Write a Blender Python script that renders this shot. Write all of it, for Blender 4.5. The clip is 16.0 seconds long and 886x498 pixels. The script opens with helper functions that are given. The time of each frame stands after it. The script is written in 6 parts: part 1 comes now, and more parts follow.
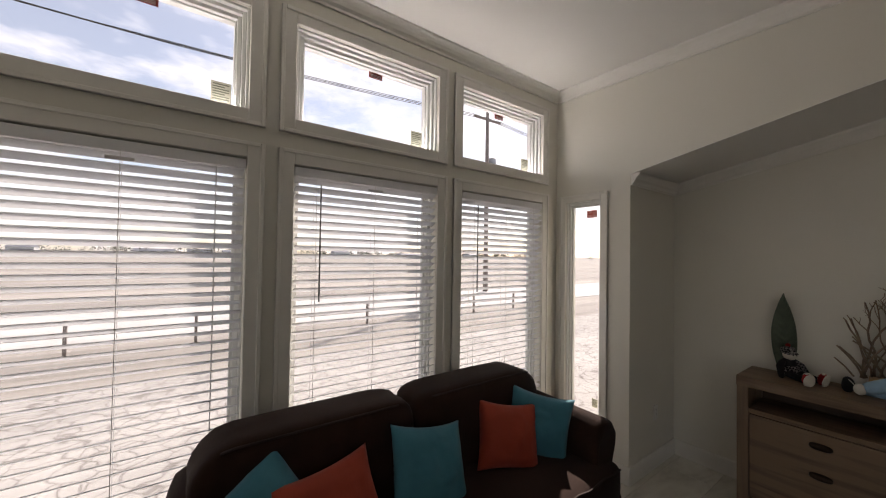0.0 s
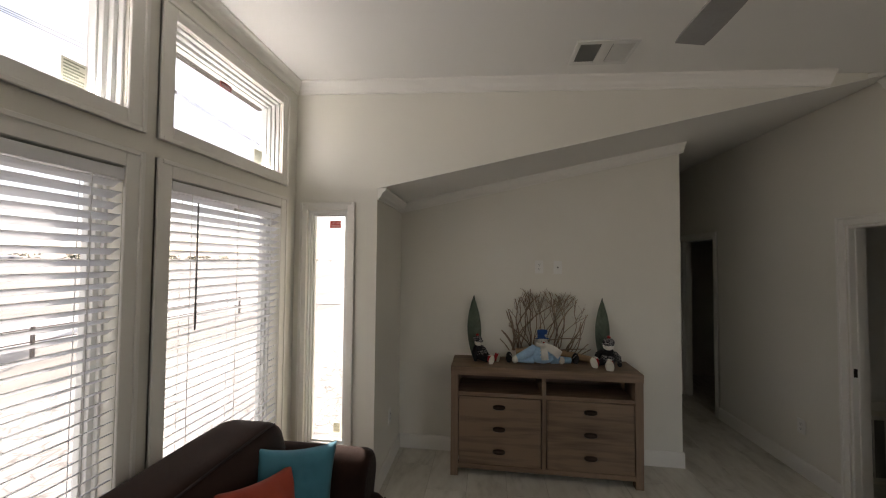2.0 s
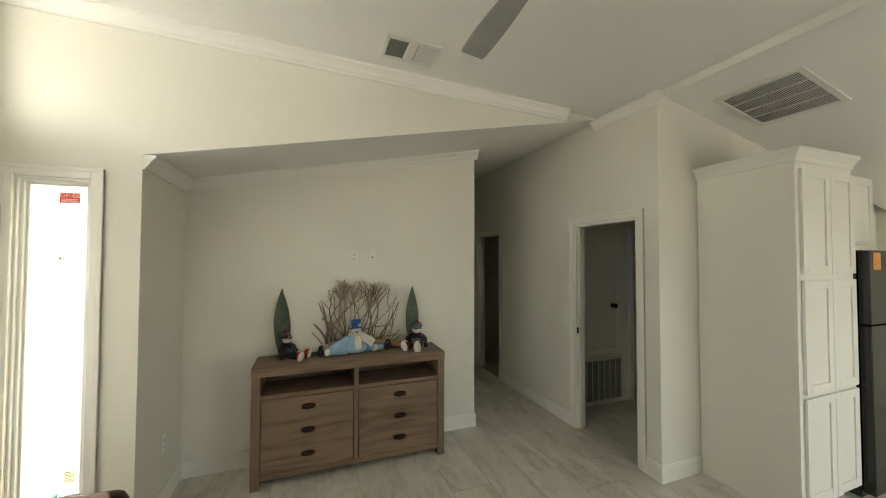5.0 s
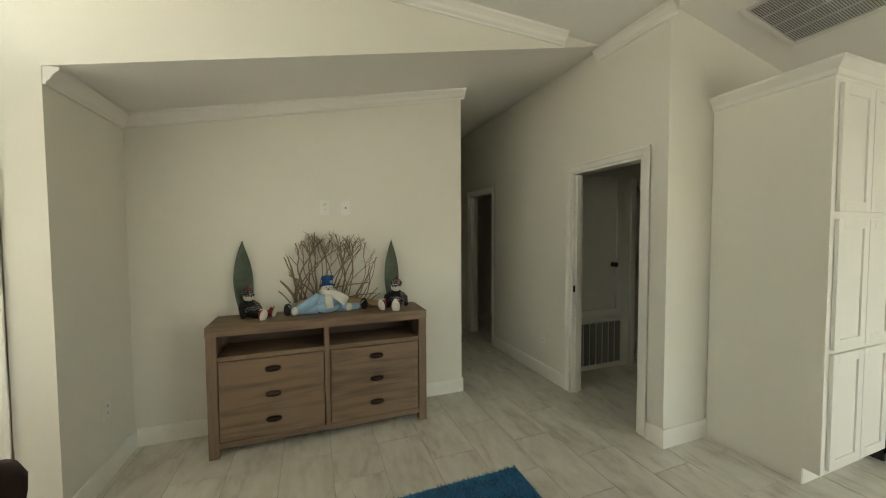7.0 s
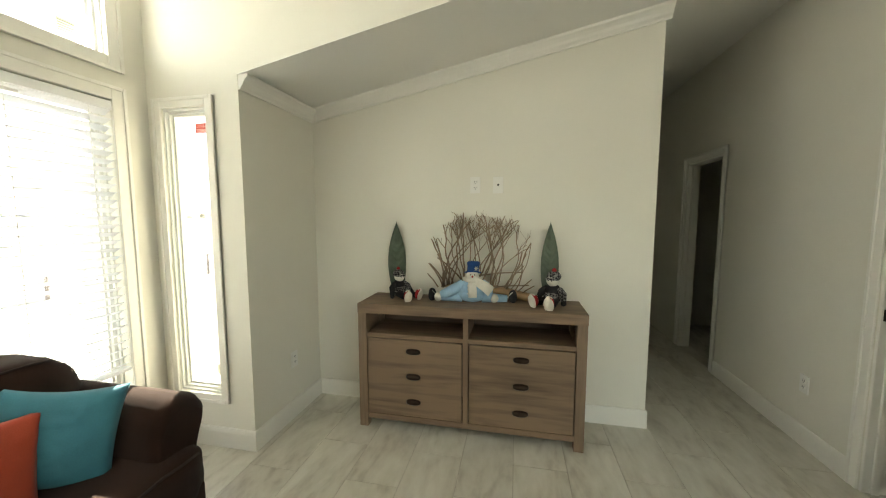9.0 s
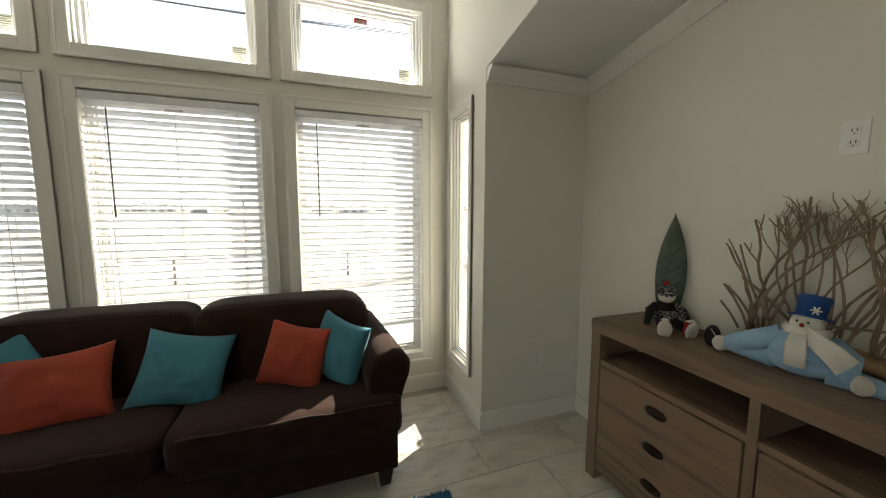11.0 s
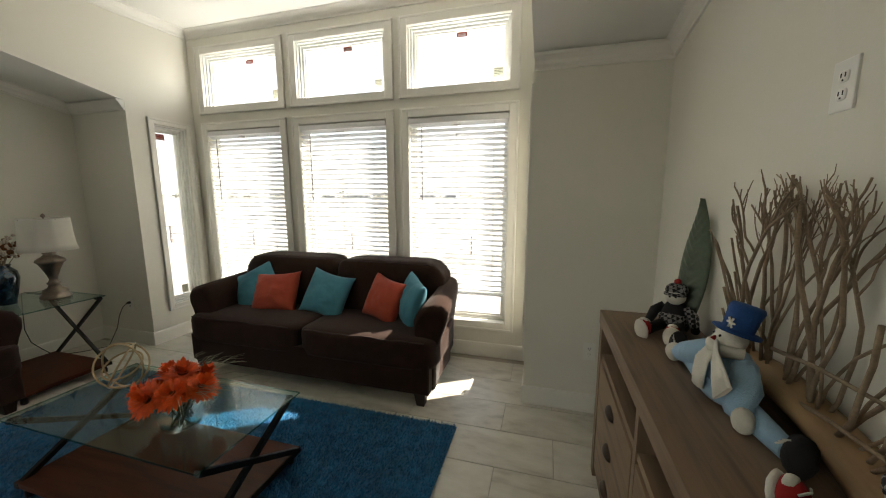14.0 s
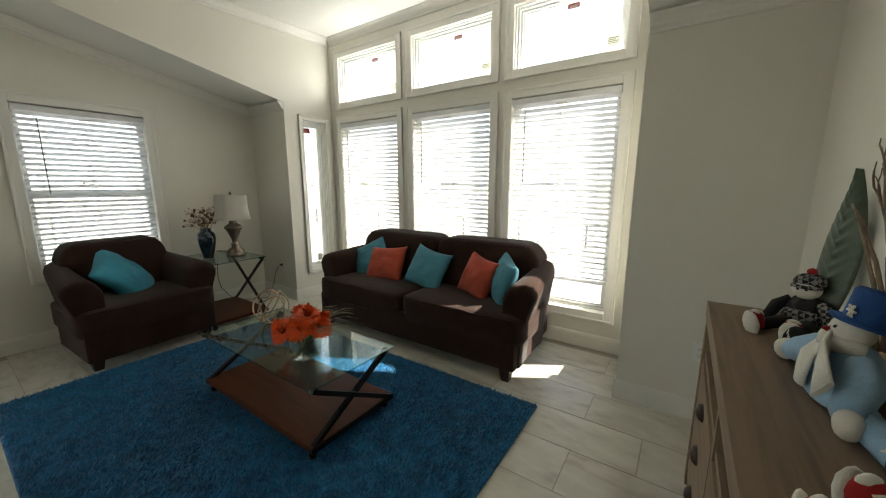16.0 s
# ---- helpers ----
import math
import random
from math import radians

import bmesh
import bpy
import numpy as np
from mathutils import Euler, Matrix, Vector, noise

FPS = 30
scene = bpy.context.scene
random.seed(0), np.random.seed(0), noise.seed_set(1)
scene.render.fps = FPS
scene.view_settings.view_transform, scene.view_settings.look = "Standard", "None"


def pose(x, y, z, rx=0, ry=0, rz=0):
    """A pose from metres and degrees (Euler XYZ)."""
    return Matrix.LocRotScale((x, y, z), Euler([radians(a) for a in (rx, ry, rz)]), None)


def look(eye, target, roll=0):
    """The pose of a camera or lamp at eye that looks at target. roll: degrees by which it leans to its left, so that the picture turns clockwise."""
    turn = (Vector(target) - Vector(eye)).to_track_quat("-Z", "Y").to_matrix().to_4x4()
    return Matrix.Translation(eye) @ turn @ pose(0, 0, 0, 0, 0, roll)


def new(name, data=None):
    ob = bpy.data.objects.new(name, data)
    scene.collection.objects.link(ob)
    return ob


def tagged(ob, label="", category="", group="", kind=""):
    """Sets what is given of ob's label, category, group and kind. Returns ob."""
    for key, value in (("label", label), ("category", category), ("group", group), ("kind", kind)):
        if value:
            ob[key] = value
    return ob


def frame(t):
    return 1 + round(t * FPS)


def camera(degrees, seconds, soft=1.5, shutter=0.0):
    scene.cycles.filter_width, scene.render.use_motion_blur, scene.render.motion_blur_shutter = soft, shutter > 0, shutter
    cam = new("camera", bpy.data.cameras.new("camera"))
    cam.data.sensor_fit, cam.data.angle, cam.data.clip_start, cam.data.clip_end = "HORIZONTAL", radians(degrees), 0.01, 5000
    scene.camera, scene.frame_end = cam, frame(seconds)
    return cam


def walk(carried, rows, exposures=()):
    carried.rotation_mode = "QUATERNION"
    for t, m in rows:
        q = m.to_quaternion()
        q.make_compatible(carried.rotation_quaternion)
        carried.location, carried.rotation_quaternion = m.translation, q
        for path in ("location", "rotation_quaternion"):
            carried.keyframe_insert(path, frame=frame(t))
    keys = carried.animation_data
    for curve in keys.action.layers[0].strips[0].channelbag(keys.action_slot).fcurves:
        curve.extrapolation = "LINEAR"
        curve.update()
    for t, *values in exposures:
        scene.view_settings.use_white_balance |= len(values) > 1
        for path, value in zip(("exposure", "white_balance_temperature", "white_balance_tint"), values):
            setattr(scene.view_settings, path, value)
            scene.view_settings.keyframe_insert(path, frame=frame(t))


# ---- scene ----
cam = camera(102.8, 16.0, soft=1.1)
PATH = [
    (0, (-2.622, -1.937, 1.642), (-1.452, -0.315, 1.678), 0.9),
    (0.5, (-2.542, -1.762, 1.655), (-1.071, -0.407, 1.704), 0.8),
    (1, (-2.508, -1.646, 1.675), (-0.813, -0.585, 1.726), 0.8),
    (1.5, (-2.5, -1.429, 1.742), (-0.591, -0.833, 1.782), 0.8),
    (2, (-2.519, -1.442, 1.736), (-0.535, -1.198, 1.799), 0.5),
    (2.5, (-2.524, -1.46, 1.727), (-0.526, -1.511, 1.805), 0.2),
    (3, (-2.48, -1.458, 1.715), (-0.505, -1.763, 1.8), 0.1),
    (3.5, (-2.476, -1.458, 1.711), (-0.537, -1.941, 1.806), -0.0),
    (4, (-2.491, -1.486, 1.702), (-0.589, -2.094, 1.817), -0.1),
    (4.2, (-2.494, -1.509, 1.715), (-0.604, -2.154, 1.827), -0.2),
    (6.3, (-2.413, -1.671, 1.514), (-0.546, -2.386, 1.495), -0.2),
    (6.5, (-2.373, -1.723, 1.493), (-0.498, -2.417, 1.441), -0.2),
    (7, (-2.236, -1.812, 1.462), (-0.363, -2.507, 1.379), -0.3),
    (7.5, (-2.108, -1.996, 1.442), (-0.22, -2.645, 1.326), -0.3),
    (8, (-2.05, -2.182, 1.429), (-0.085, -2.539, 1.31), -0.4),
    (8.5, (-1.984, -2.218, 1.426), (0.011, -2.262, 1.287), -0.2),
    (9, (-1.809, -2.206, 1.458), (0.142, -1.803, 1.275), 0.0),
    (9.5, (-1.67, -2.31, 1.444), (0.071, -1.34, 1.275), 0.0),
    (10, (-1.473, -2.487, 1.442), (-0.135, -1.009, 1.275), 0.0),
    (10.2, (-1.404, -2.512, 1.454), (-0.222, -0.908, 1.286), 0.1),
    (12.3, (-0.251, -2.761, 1.388), (-0.217, -0.778, 1.125), -0.4),
    (12.5, (-0.201, -2.79, 1.396), (-0.273, -0.811, 1.116), -0.3),
    (13, (-0.102, -2.94, 1.428), (-0.386, -0.984, 1.125), -0.3),
    (13.5, (0.003, -3.022, 1.439), (-0.413, -1.088, 1.143), -0.1),
    (14, (0.099, -2.999, 1.433), (-0.447, -1.098, 1.133), -0.1),
    (14.5, (0.195, -2.946, 1.414), (-0.518, -1.103, 1.11), -0.1),
    (15, (0.223, -2.96, 1.407), (-0.621, -1.174, 1.097), -0.0),
    (15.5, (0.238, -2.993, 1.385), (-0.755, -1.288, 1.059), 0.0),
    (16, (0.263, -3.026, 1.368), (-0.847, -1.401, 1.011), -0.0),
]
EXPOSURES = [(0.0, 0.40, 7050, 20), (1.0, 0.60, 6950, 19), (2.0, 0.97, 7000, 18), (3.5, 1.70, 7000, 12), (4.5, 1.98, 7250, 7), (6.5, 2.15, 7600, 1), (7.0, 2.18, 7600, 2), (8.0, 2.63, 7400, 4), (9.0, 2.48, 7400, 2), (9.5, 2.03, 7300, 2), (10.0, 1.68, 7150, 3), (12.5, 1.39, 7150, 12), (14.0, 1.64, 7200, 8), (16.0, 1.79, 6900, 5)]
walk(cam, [(t, look(eye, target, roll)) for t, eye, target, roll in PATH], EXPOSURES)

# ---------------------------------------------------------------- light
SUN_DIR = Vector((0.37, 0.225, 0.34)).normalized()
world = bpy.data.worlds.new("sky")
scene.world = world
world.use_nodes = True
wn, wl = world.node_tree.nodes, world.node_tree.links
wn.clear()
w_out = wn.new("ShaderNodeOutputWorld")
w_bg = wn.new("ShaderNodeBackground")
w_sky = wn.new("ShaderNodeTexSky")
w_sky.sky_type = "NISHITA"
w_sky.sun_disc = False
w_sky.sun_elevation = math.asin(SUN_DIR.z)
w_sky.sun_rotation = math.atan2(SUN_DIR.x, SUN_DIR.y)
w_sky.air_density, w_sky.dust_density = 1.0, 0.6
w_co = wn.new("ShaderNodeTexCoord")
w_map = wn.new("ShaderNodeMapping")
w_map.inputs["Scale"].default_value = (1.6, 1.6, 4.5)
w_noise = wn.new("ShaderNodeTexNoise")
w_noise.inputs["Scale"].default_value = 2.3
w_noise.inputs["Detail"].default_value = 7.0
w_noise.inputs["Roughness"].default_value = 0.6
w_ramp = wn.new("ShaderNodeValToRGB")
w_ramp.color_ramp.elements[0].position, w_ramp.color_ramp.elements[1].position = 0.43, 0.66
w_ramp.color_ramp.elements[0].color = (0.24, 0.24, 0.24, 1)
w_mix = wn.new("ShaderNodeMixRGB")
w_mix.inputs["Color2"].default_value = (8.6, 8.9, 9.4, 1)
wl.new(w_co.outputs["Generated"], w_map.inputs["Vector"])
wl.new(w_map.outputs["Vector"], w_noise.inputs["Vector"])
wl.new(w_noise.outputs["Fac"], w_ramp.inputs["Fac"])
wl.new(w_ramp.outputs["Color"], w_mix.inputs["Fac"])
wl.new(w_sky.outputs["Color"], w_mix.inputs["Color1"])
wl.new(w_mix.outputs["Color"], w_bg.inputs["Color"])
w_bg.inputs["Strength"].default_value = 0.125
wl.new(w_bg.outputs["Background"], w_out.inputs["Surface"])

sun_data = bpy.data.lights.new("sun", "SUN")
sun_data.energy, sun_data.angle, sun_data.color = 5.0, radians(0.6), (1.0, 0.95, 0.88)
sun = new("sun", sun_data)
sun.matrix_world = look(tuple(SUN_DIR * 40), (0, 0, 0))


# unseen fill lamp, added to brighten the room from the kitchen's west side
kitchen_fill_data = bpy.data.lights.new("kitchen_fill_lamp", "AREA")
kitchen_fill_data.shape, kitchen_fill_data.size, kitchen_fill_data.size_y = "RECTANGLE", 2.5, 2.0
kitchen_fill_data.energy, kitchen_fill_data.color = 2.0, (1.0, 0.97, 0.92)
kitchen_fill = new("kitchen_fill_lamp", kitchen_fill_data)
kitchen_fill.matrix_world = look((-4.22, -5.6, 1.08), (0.0, -5.6, 1.0))


# sky light through the clerestory openings, from their sills up to the ceiling
for x in (-2.8525, -1.7345, -0.6395):
    d = bpy.data.lights.new("clerestory_daylight", "AREA")
    d.shape, d.size, d.size_y = "RECTANGLE", 0.80, 0.09
    d.energy, d.color = 3.2, (0.97, 0.98, 1.0)
    o = new("clerestory_daylight", d)
    o.matrix_world = look((x, 0.052, 2.343), (x, -0.018, 2.343 + 0.255))


# ---------------------------------------------------------------- materials
def material(name, colour, rough=0.6, metal=0.0, vary=0.12, scale=4.0, fine=90.0, bump=0.15, bump_scale=None, coat=0.0, sheen=0.0, stretch=(1, 1, 1), spec=0.5):
    """A plain surface with variation at two scales and fine relief."""
    m = bpy.data.materials.new(name)
    m.use_nodes = True
    n, l = m.node_tree.nodes, m.node_tree.links
    b = n["Principled BSDF"]
    b.inputs["Roughness"].default_value, b.inputs["Metallic"].default_value = rough, metal
    b.inputs["Coat Weight"].default_value, b.inputs["Sheen Weight"].default_value = coat, sheen
    b.inputs["Specular IOR Level"].default_value = spec
    co, mp = n.new("ShaderNodeTexCoord"), n.new("ShaderNodeMapping")
    mp.inputs["Scale"].default_value = stretch
    l.new(co.outputs["Object"], mp.inputs["Vector"])
    big, small = n.new("ShaderNodeTexNoise"), n.new("ShaderNodeTexNoise")
    big.inputs["Scale"].default_value, small.inputs["Scale"].default_value = scale, fine
    big.inputs["Detail"].default_value, small.inputs["Detail"].default_value = 4, 3
    mixed, ramp = n.new("ShaderNodeMath"), n.new("ShaderNodeValToRGB")
    mixed.operation = "ADD"
    half = n.new("ShaderNodeMath")
    half.operation, half.inputs[1].default_value = "MULTIPLY", 0.45
    for t in (big, small):
        l.new(mp.outputs["Vector"], t.inputs["Vector"])
    l.new(small.outputs["Fac"], half.inputs[0])
    l.new(big.outputs["Fac"], mixed.inputs[0])
    l.new(half.outputs[0], mixed.inputs[1])
    r = ramp.color_ramp
    r.elements[0].position, r.elements[1].position = 0.45, 1.0
    r.elements[0].color = tuple(max(0, c * (1 - vary)) for c in colour) + (1,)
    r.elements[1].color = tuple(min(1, c * (1 + vary)) for c in colour) + (1,)
    l.new(mixed.outputs[0], ramp.inputs["Fac"])
    l.new(ramp.outputs["Color"], b.inputs["Base Color"])
    if bump:
        bp = n.new("ShaderNodeBump")
        bp.inputs["Strength"].default_value, bp.inputs["Distance"].default_value = bump, 0.004
        relief = small
        if bump_scale:
            relief = n.new("ShaderNodeTexNoise")
            relief.inputs["Scale"].default_value = bump_scale
            l.new(mp.outputs["Vector"], relief.inputs["Vector"])
        l.new(relief.outputs["Fac"], bp.inputs["Height"])
        l.new(bp.outputs["Normal"], b.inputs["Normal"])
    return m


def wood(name, light, dark, along="y", rough=0.5, ring=9.0, coat=0.0, spec=0.5):
    """Straight-grained wood with long dark streaks."""
    m = bpy.data.materials.new(name)
    m.use_nodes = True
    n, l = m.node_tree.nodes, m.node_tree.links
    b = n["Principled BSDF"]
    b.inputs["Roughness"].default_value, b.inputs["Coat Weight"].default_value = rough, coat
    b.inputs["Specular IOR Level"].default_value = spec
    co, mp = n.new("ShaderNodeTexCoord"), n.new("ShaderNodeMapping")
    mp.inputs["Scale"].default_value = {"x": (0.7, ring, ring), "y": (ring, 0.7, ring), "z": (ring, ring, 0.7)}[along]
    info = n.new("ShaderNodeObjectInfo")
    shift = n.new("ShaderNodeVectorMath")
    shift.operation = "ADD"
    l.new(co.outputs["Object"], shift.inputs[0])
    l.new(info.outputs["Random"], shift.inputs[1])
    l.new(shift.outputs[0], mp.inputs["Vector"])
    grain, streak = n.new("ShaderNodeTexNoise"), n.new("ShaderNodeTexNoise")
    grain.inputs["Scale"].default_value, grain.inputs["Detail"].default_value = 6.0, 8
    streak.inputs["Scale"].default_value, streak.inputs["Detail"].default_value, streak.inputs["Distortion"].default_value = 1.1, 5, 1.2
    for t in (grain, streak):
        l.new(mp.outputs["Vector"], t.inputs["Vector"])
    ramp = n.new("ShaderNodeValToRGB")
    r = ramp.color_ramp
    r.elements[0].position, r.elements[0].color = 0.30, (*dark, 1)
    r.elements[1].position, r.elements[1].color = 0.56, (*light, 1)
    mid = n.new("ShaderNodeMath")
    mid.operation, mid.inputs[1].default_value = "MULTIPLY_ADD", 0.35
    pull = n.new("ShaderNodeMath")
    pull.operation, pull.inputs[1].default_value = "MULTIPLY", 0.7
    l.new(streak.outputs["Fac"], pull.inputs[0])
    l.new(grain.outputs["Fac"], mid.inputs[0])
    l.new(pull.outputs[0], mid.inputs[2])
    l.new(mid.outputs[0], ramp.inputs["Fac"])
    l.new(ramp.outputs["Color"], b.inputs["Base Color"])
    bp = n.new("ShaderNodeBump")
    bp.inputs["Strength"].default_value, bp.inputs["Distance"].default_value = 0.12, 0.003
    l.new(grain.outputs["Fac"], bp.inputs["Height"])
    l.new(bp.outputs["Normal"], b.inputs["Normal"])
    return m


def tile_material():
    """Grey-beige porcelain with drawn-out cloudy veins; each tile has its own shift."""
    m = bpy.data.materials.new("porcelain_tile")
    m.use_nodes = True
    n, l = m.node_tree.nodes, m.node_tree.links
    b = n["Principled BSDF"]
    b.inputs["Roughness"].default_value = 0.30
    geo, info, isl = n.new("ShaderNodeNewGeometry"), n.new("ShaderNodeObjectInfo"), n.new("ShaderNodeMath")
    isl.operation, isl.inputs[1].default_value = "MULTIPLY", 37.0
    l.new(info.outputs["Random"], isl.inputs[0])
    add = n.new("ShaderNodeVectorMath")
    add.operation = "ADD"
    l.new(geo.outputs["Position"], add.inputs[0])
    l.new(isl.outputs[0], add.inputs[1])
    mp = n.new("ShaderNodeMapping")
    mp.inputs["Scale"].default_value = (1.1, 2.7, 1.0)
    mp.inputs["Rotation"].default_value = (0, 0, radians(14))
    l.new(add.outputs[0], mp.inputs["Vector"])
    a, c = n.new("ShaderNodeTexNoise"), n.new("ShaderNodeTexNoise")
    a.inputs["Scale"].default_value, a.inputs["Detail"].default_value, a.inputs["Distortion"].default_value = 1.7, 7, 1.6
    c.inputs["Scale"].default_value, c.inputs["Detail"].default_value = 9.0, 6
    for t in (a, c):
        l.new(mp.outputs["Vector"], t.inputs["Vector"])
    ramp = n.new("ShaderNodeValToRGB")
    r = ramp.color_ramp
    r.elements[0].position, r.elements[0].color = 0.30, (0.40, 0.365, 0.30, 1)
    r.elements[1].position, r.elements[1].color = 0.66, (0.68, 0.655, 0.575, 1)
    e = r.elements.new(0.48)
    e.color = (0.59, 0.56, 0.48, 1)
    mix = n.new("ShaderNodeMath")
    mix.operation, mix.inputs[1].default_value = "MULTIPLY_ADD", 0.35
    sc = n.new("ShaderNodeMath")
    sc.operation, sc.inputs[1].default_value = "MULTIPLY", 0.68
    l.new(a.outputs["Fac"], sc.inputs[0])
    l.new(c.outputs["Fac"], mix.inputs[0])
    l.new(sc.outputs[0], mix.inputs[2])
    l.new(mix.outputs[0], ramp.inputs["Fac"])
    l.new(ramp.outputs["Color"], b.inputs["Base Color"])
    bp = n.new("ShaderNodeBump")
    bp.inputs["Strength"].default_value, bp.inputs["Distance"].default_value = 0.05, 0.003
    l.new(c.outputs["Fac"], bp.inputs["Height"])
    l.new(bp.outputs["Normal"], b.inputs["Normal"])
    return m


def glass_material(name, tint=(1, 1, 1), rough=0.0, shine=0.045):
    m = bpy.data.materials.new(name)
    m.use_nodes = True
    n, l = m.node_tree.nodes, m.node_tree.links
    n.clear()
    out = n.new("ShaderNodeOutputMaterial")
    clear, gloss, mix, lw = n.new("ShaderNodeBsdfTransparent"), n.new("ShaderNodeBsdfGlossy"), n.new("ShaderNodeMixShader"), n.new("ShaderNodeLayerWeight")
    clear.inputs["Color"].default_value = (*tint, 1)
    gloss.inputs["Roughness"].default_value = rough
    lw.inputs["Blend"].default_value = 0.5
    power, scale = n.new("ShaderNodeMath"), n.new("ShaderNodeMath")
    power.operation, power.inputs[1].default_value = "POWER", 5.0
    scale.operation, scale.inputs[1].default_value, scale.inputs[2].default_value = "MULTIPLY_ADD", 0.9, shine
    l.new(lw.outputs["Facing"], power.inputs[0])
    l.new(power.outputs[0], scale.inputs[0])
    l.new(scale.outputs[0], mix.inputs[0])
    l.new(clear.outputs[0], mix.inputs[1])
    l.new(gloss.outputs[0], mix.inputs[2])
    l.new(mix.outputs[0], out.inputs["Surface"])
    return m


M_WALL = material("wall_paint", (0.765, 0.742, 0.655), 0.75, vary=0.025, scale=1.5, fine=140, bump=0.06)
M_CEIL = material("ceiling_paint", (0.82, 0.805, 0.75), 0.85, vary=0.02, scale=1.5, fine=160, bump=0.10)
M_TRIM = material("trim_paint", (0.82, 0.80, 0.735), 0.42, vary=0.02, scale=3, fine=60, bump=0.03)
M_VINYL = material("window_vinyl", (0.80, 0.80, 0.76), 0.35, vary=0.02, bump=0.0)
M_SLAT = material("blind_slat", (0.85, 0.855, 0.86), 0.45, vary=0.02, bump=0.03)
M_RAIL = material("blind_headrail", (0.80, 0.80, 0.80), 0.45, vary=0.02, bump=0.03)
M_CORD = material("blind_cord", (0.75, 0.74, 0.72), 0.8, bump=0)
M_WAND = material("blind_wand", (0.20, 0.20, 0.20), 0.3, bump=0)
M_GROUT = material("grout", (0.42, 0.38, 0.32), 0.9, vary=0.1, scale=12, bump=0.3)
M_TILE = tile_material()
M_GLASS = glass_material("window_glass")


def let_through(m, share):
    """Makes a thin sheet pass part of the light that falls on its far side."""
    n, l = m.node_tree.nodes, m.node_tree.links
    b, out = n["Principled BSDF"], n["Material Output"]
    tr, mix = n.new("ShaderNodeBsdfTranslucent"), n.new("ShaderNodeMixShader")
    mix.inputs[0].default_value = share
    l.new(b.inputs["Base Color"].links[0].from_socket, tr.inputs["Color"])
    l.new(b.outputs[0], mix.inputs[1])
    l.new(tr.outputs[0], mix.inputs[2])
    l.new(mix.outputs[0], out.inputs["Surface"])
    return m


let_through(M_SLAT, 0.48)
M_ROOF = material("roof_felt", (0.12, 0.11, 0.10), 0.9)


# ---------------------------------------------------------------- mesh helpers
def mesh_of(bm, name, mat, smooth=False):
    me = bpy.data.meshes.new(name)
    bm.to_mesh(me)
    bm.free()
    for m in mat if isinstance(mat, (list, tuple)) else [mat]:
        me.materials.append(m)
    if smooth:
        for p in me.polygons:
            p.use_smooth = True
    return me


def part(name, bm, mat, parent=None, label="", smooth=False):
    """Links a bmesh as one object, under a thing or a part if one is given."""
    ob = new(name, mesh_of(bm, name, mat, smooth) if not isinstance(bm, bpy.types.Mesh) else bm)
    ob.parent = parent
    if label:
        ob["label"] = label
    return ob


def structure(name, bm, mat, label="", smooth=False):
    return tagged(part(name, bm, mat, None, "", smooth), label, "", "", "structure")


def thing(name, label, category, place=None, group=""):
    ob = tagged(new(name), label, category, group)
    if place is not None:
        ob.matrix_world = place
    return ob


def box(bm, lo, hi, bevel=0.0, seg=2, index=0):
    """An upright box between two corners, edges rounded."""
    r = bmesh.ops.create_cube(bm, size=1.0)
    vs = r["verts"]
    for v in vs:
        v.co = Vector([lo[i] + (v.co[i] + 0.5) * (hi[i] - lo[i]) for i in range(3)])
    es = {e for v in vs for e in v.link_edges}
    fs = {f for v in vs for f in v.link_faces}
    for f in fs:
        f.material_index = index
    if bevel:
        bmesh.ops.bevel(bm, geom=list(es), offset=bevel, segments=seg, affect="EDGES", profile=0.7)
    return bm


def boxes(*rows, bevel=0.0, seg=2):
    bm = bmesh.new()
    for lo, hi in rows:
        box(bm, [min(a, b) for a, b in zip(lo, hi)], [max(a, b) for a, b in zip(lo, hi)], bevel, seg)
    return bm


def prism(bm, outline, a, b):
    """A closed outline at end a, swept straight to end b: outline(end) gives the points."""
    lo, hi = [bm.verts.new(p) for p in outline(a)], [bm.verts.new(p) for p in outline(b)]
    n = len(lo)
    bm.faces.new(lo[::-1])
    bm.faces.new(hi)
    for i in range(n):
        bm.faces.new((lo[i], lo[(i + 1) % n], hi[(i + 1) % n], hi[i]))
    bmesh.ops.recalc_face_normals(bm, faces=bm.faces[:])
    return bm


def slab(points, thick):
    """A flat plate over a ring of corners, thick metres upwards."""
    bm = bmesh.new()
    return prism(bm, lambda d: [(x, y, z + d) for x, y, z in points], 0.0, thick)


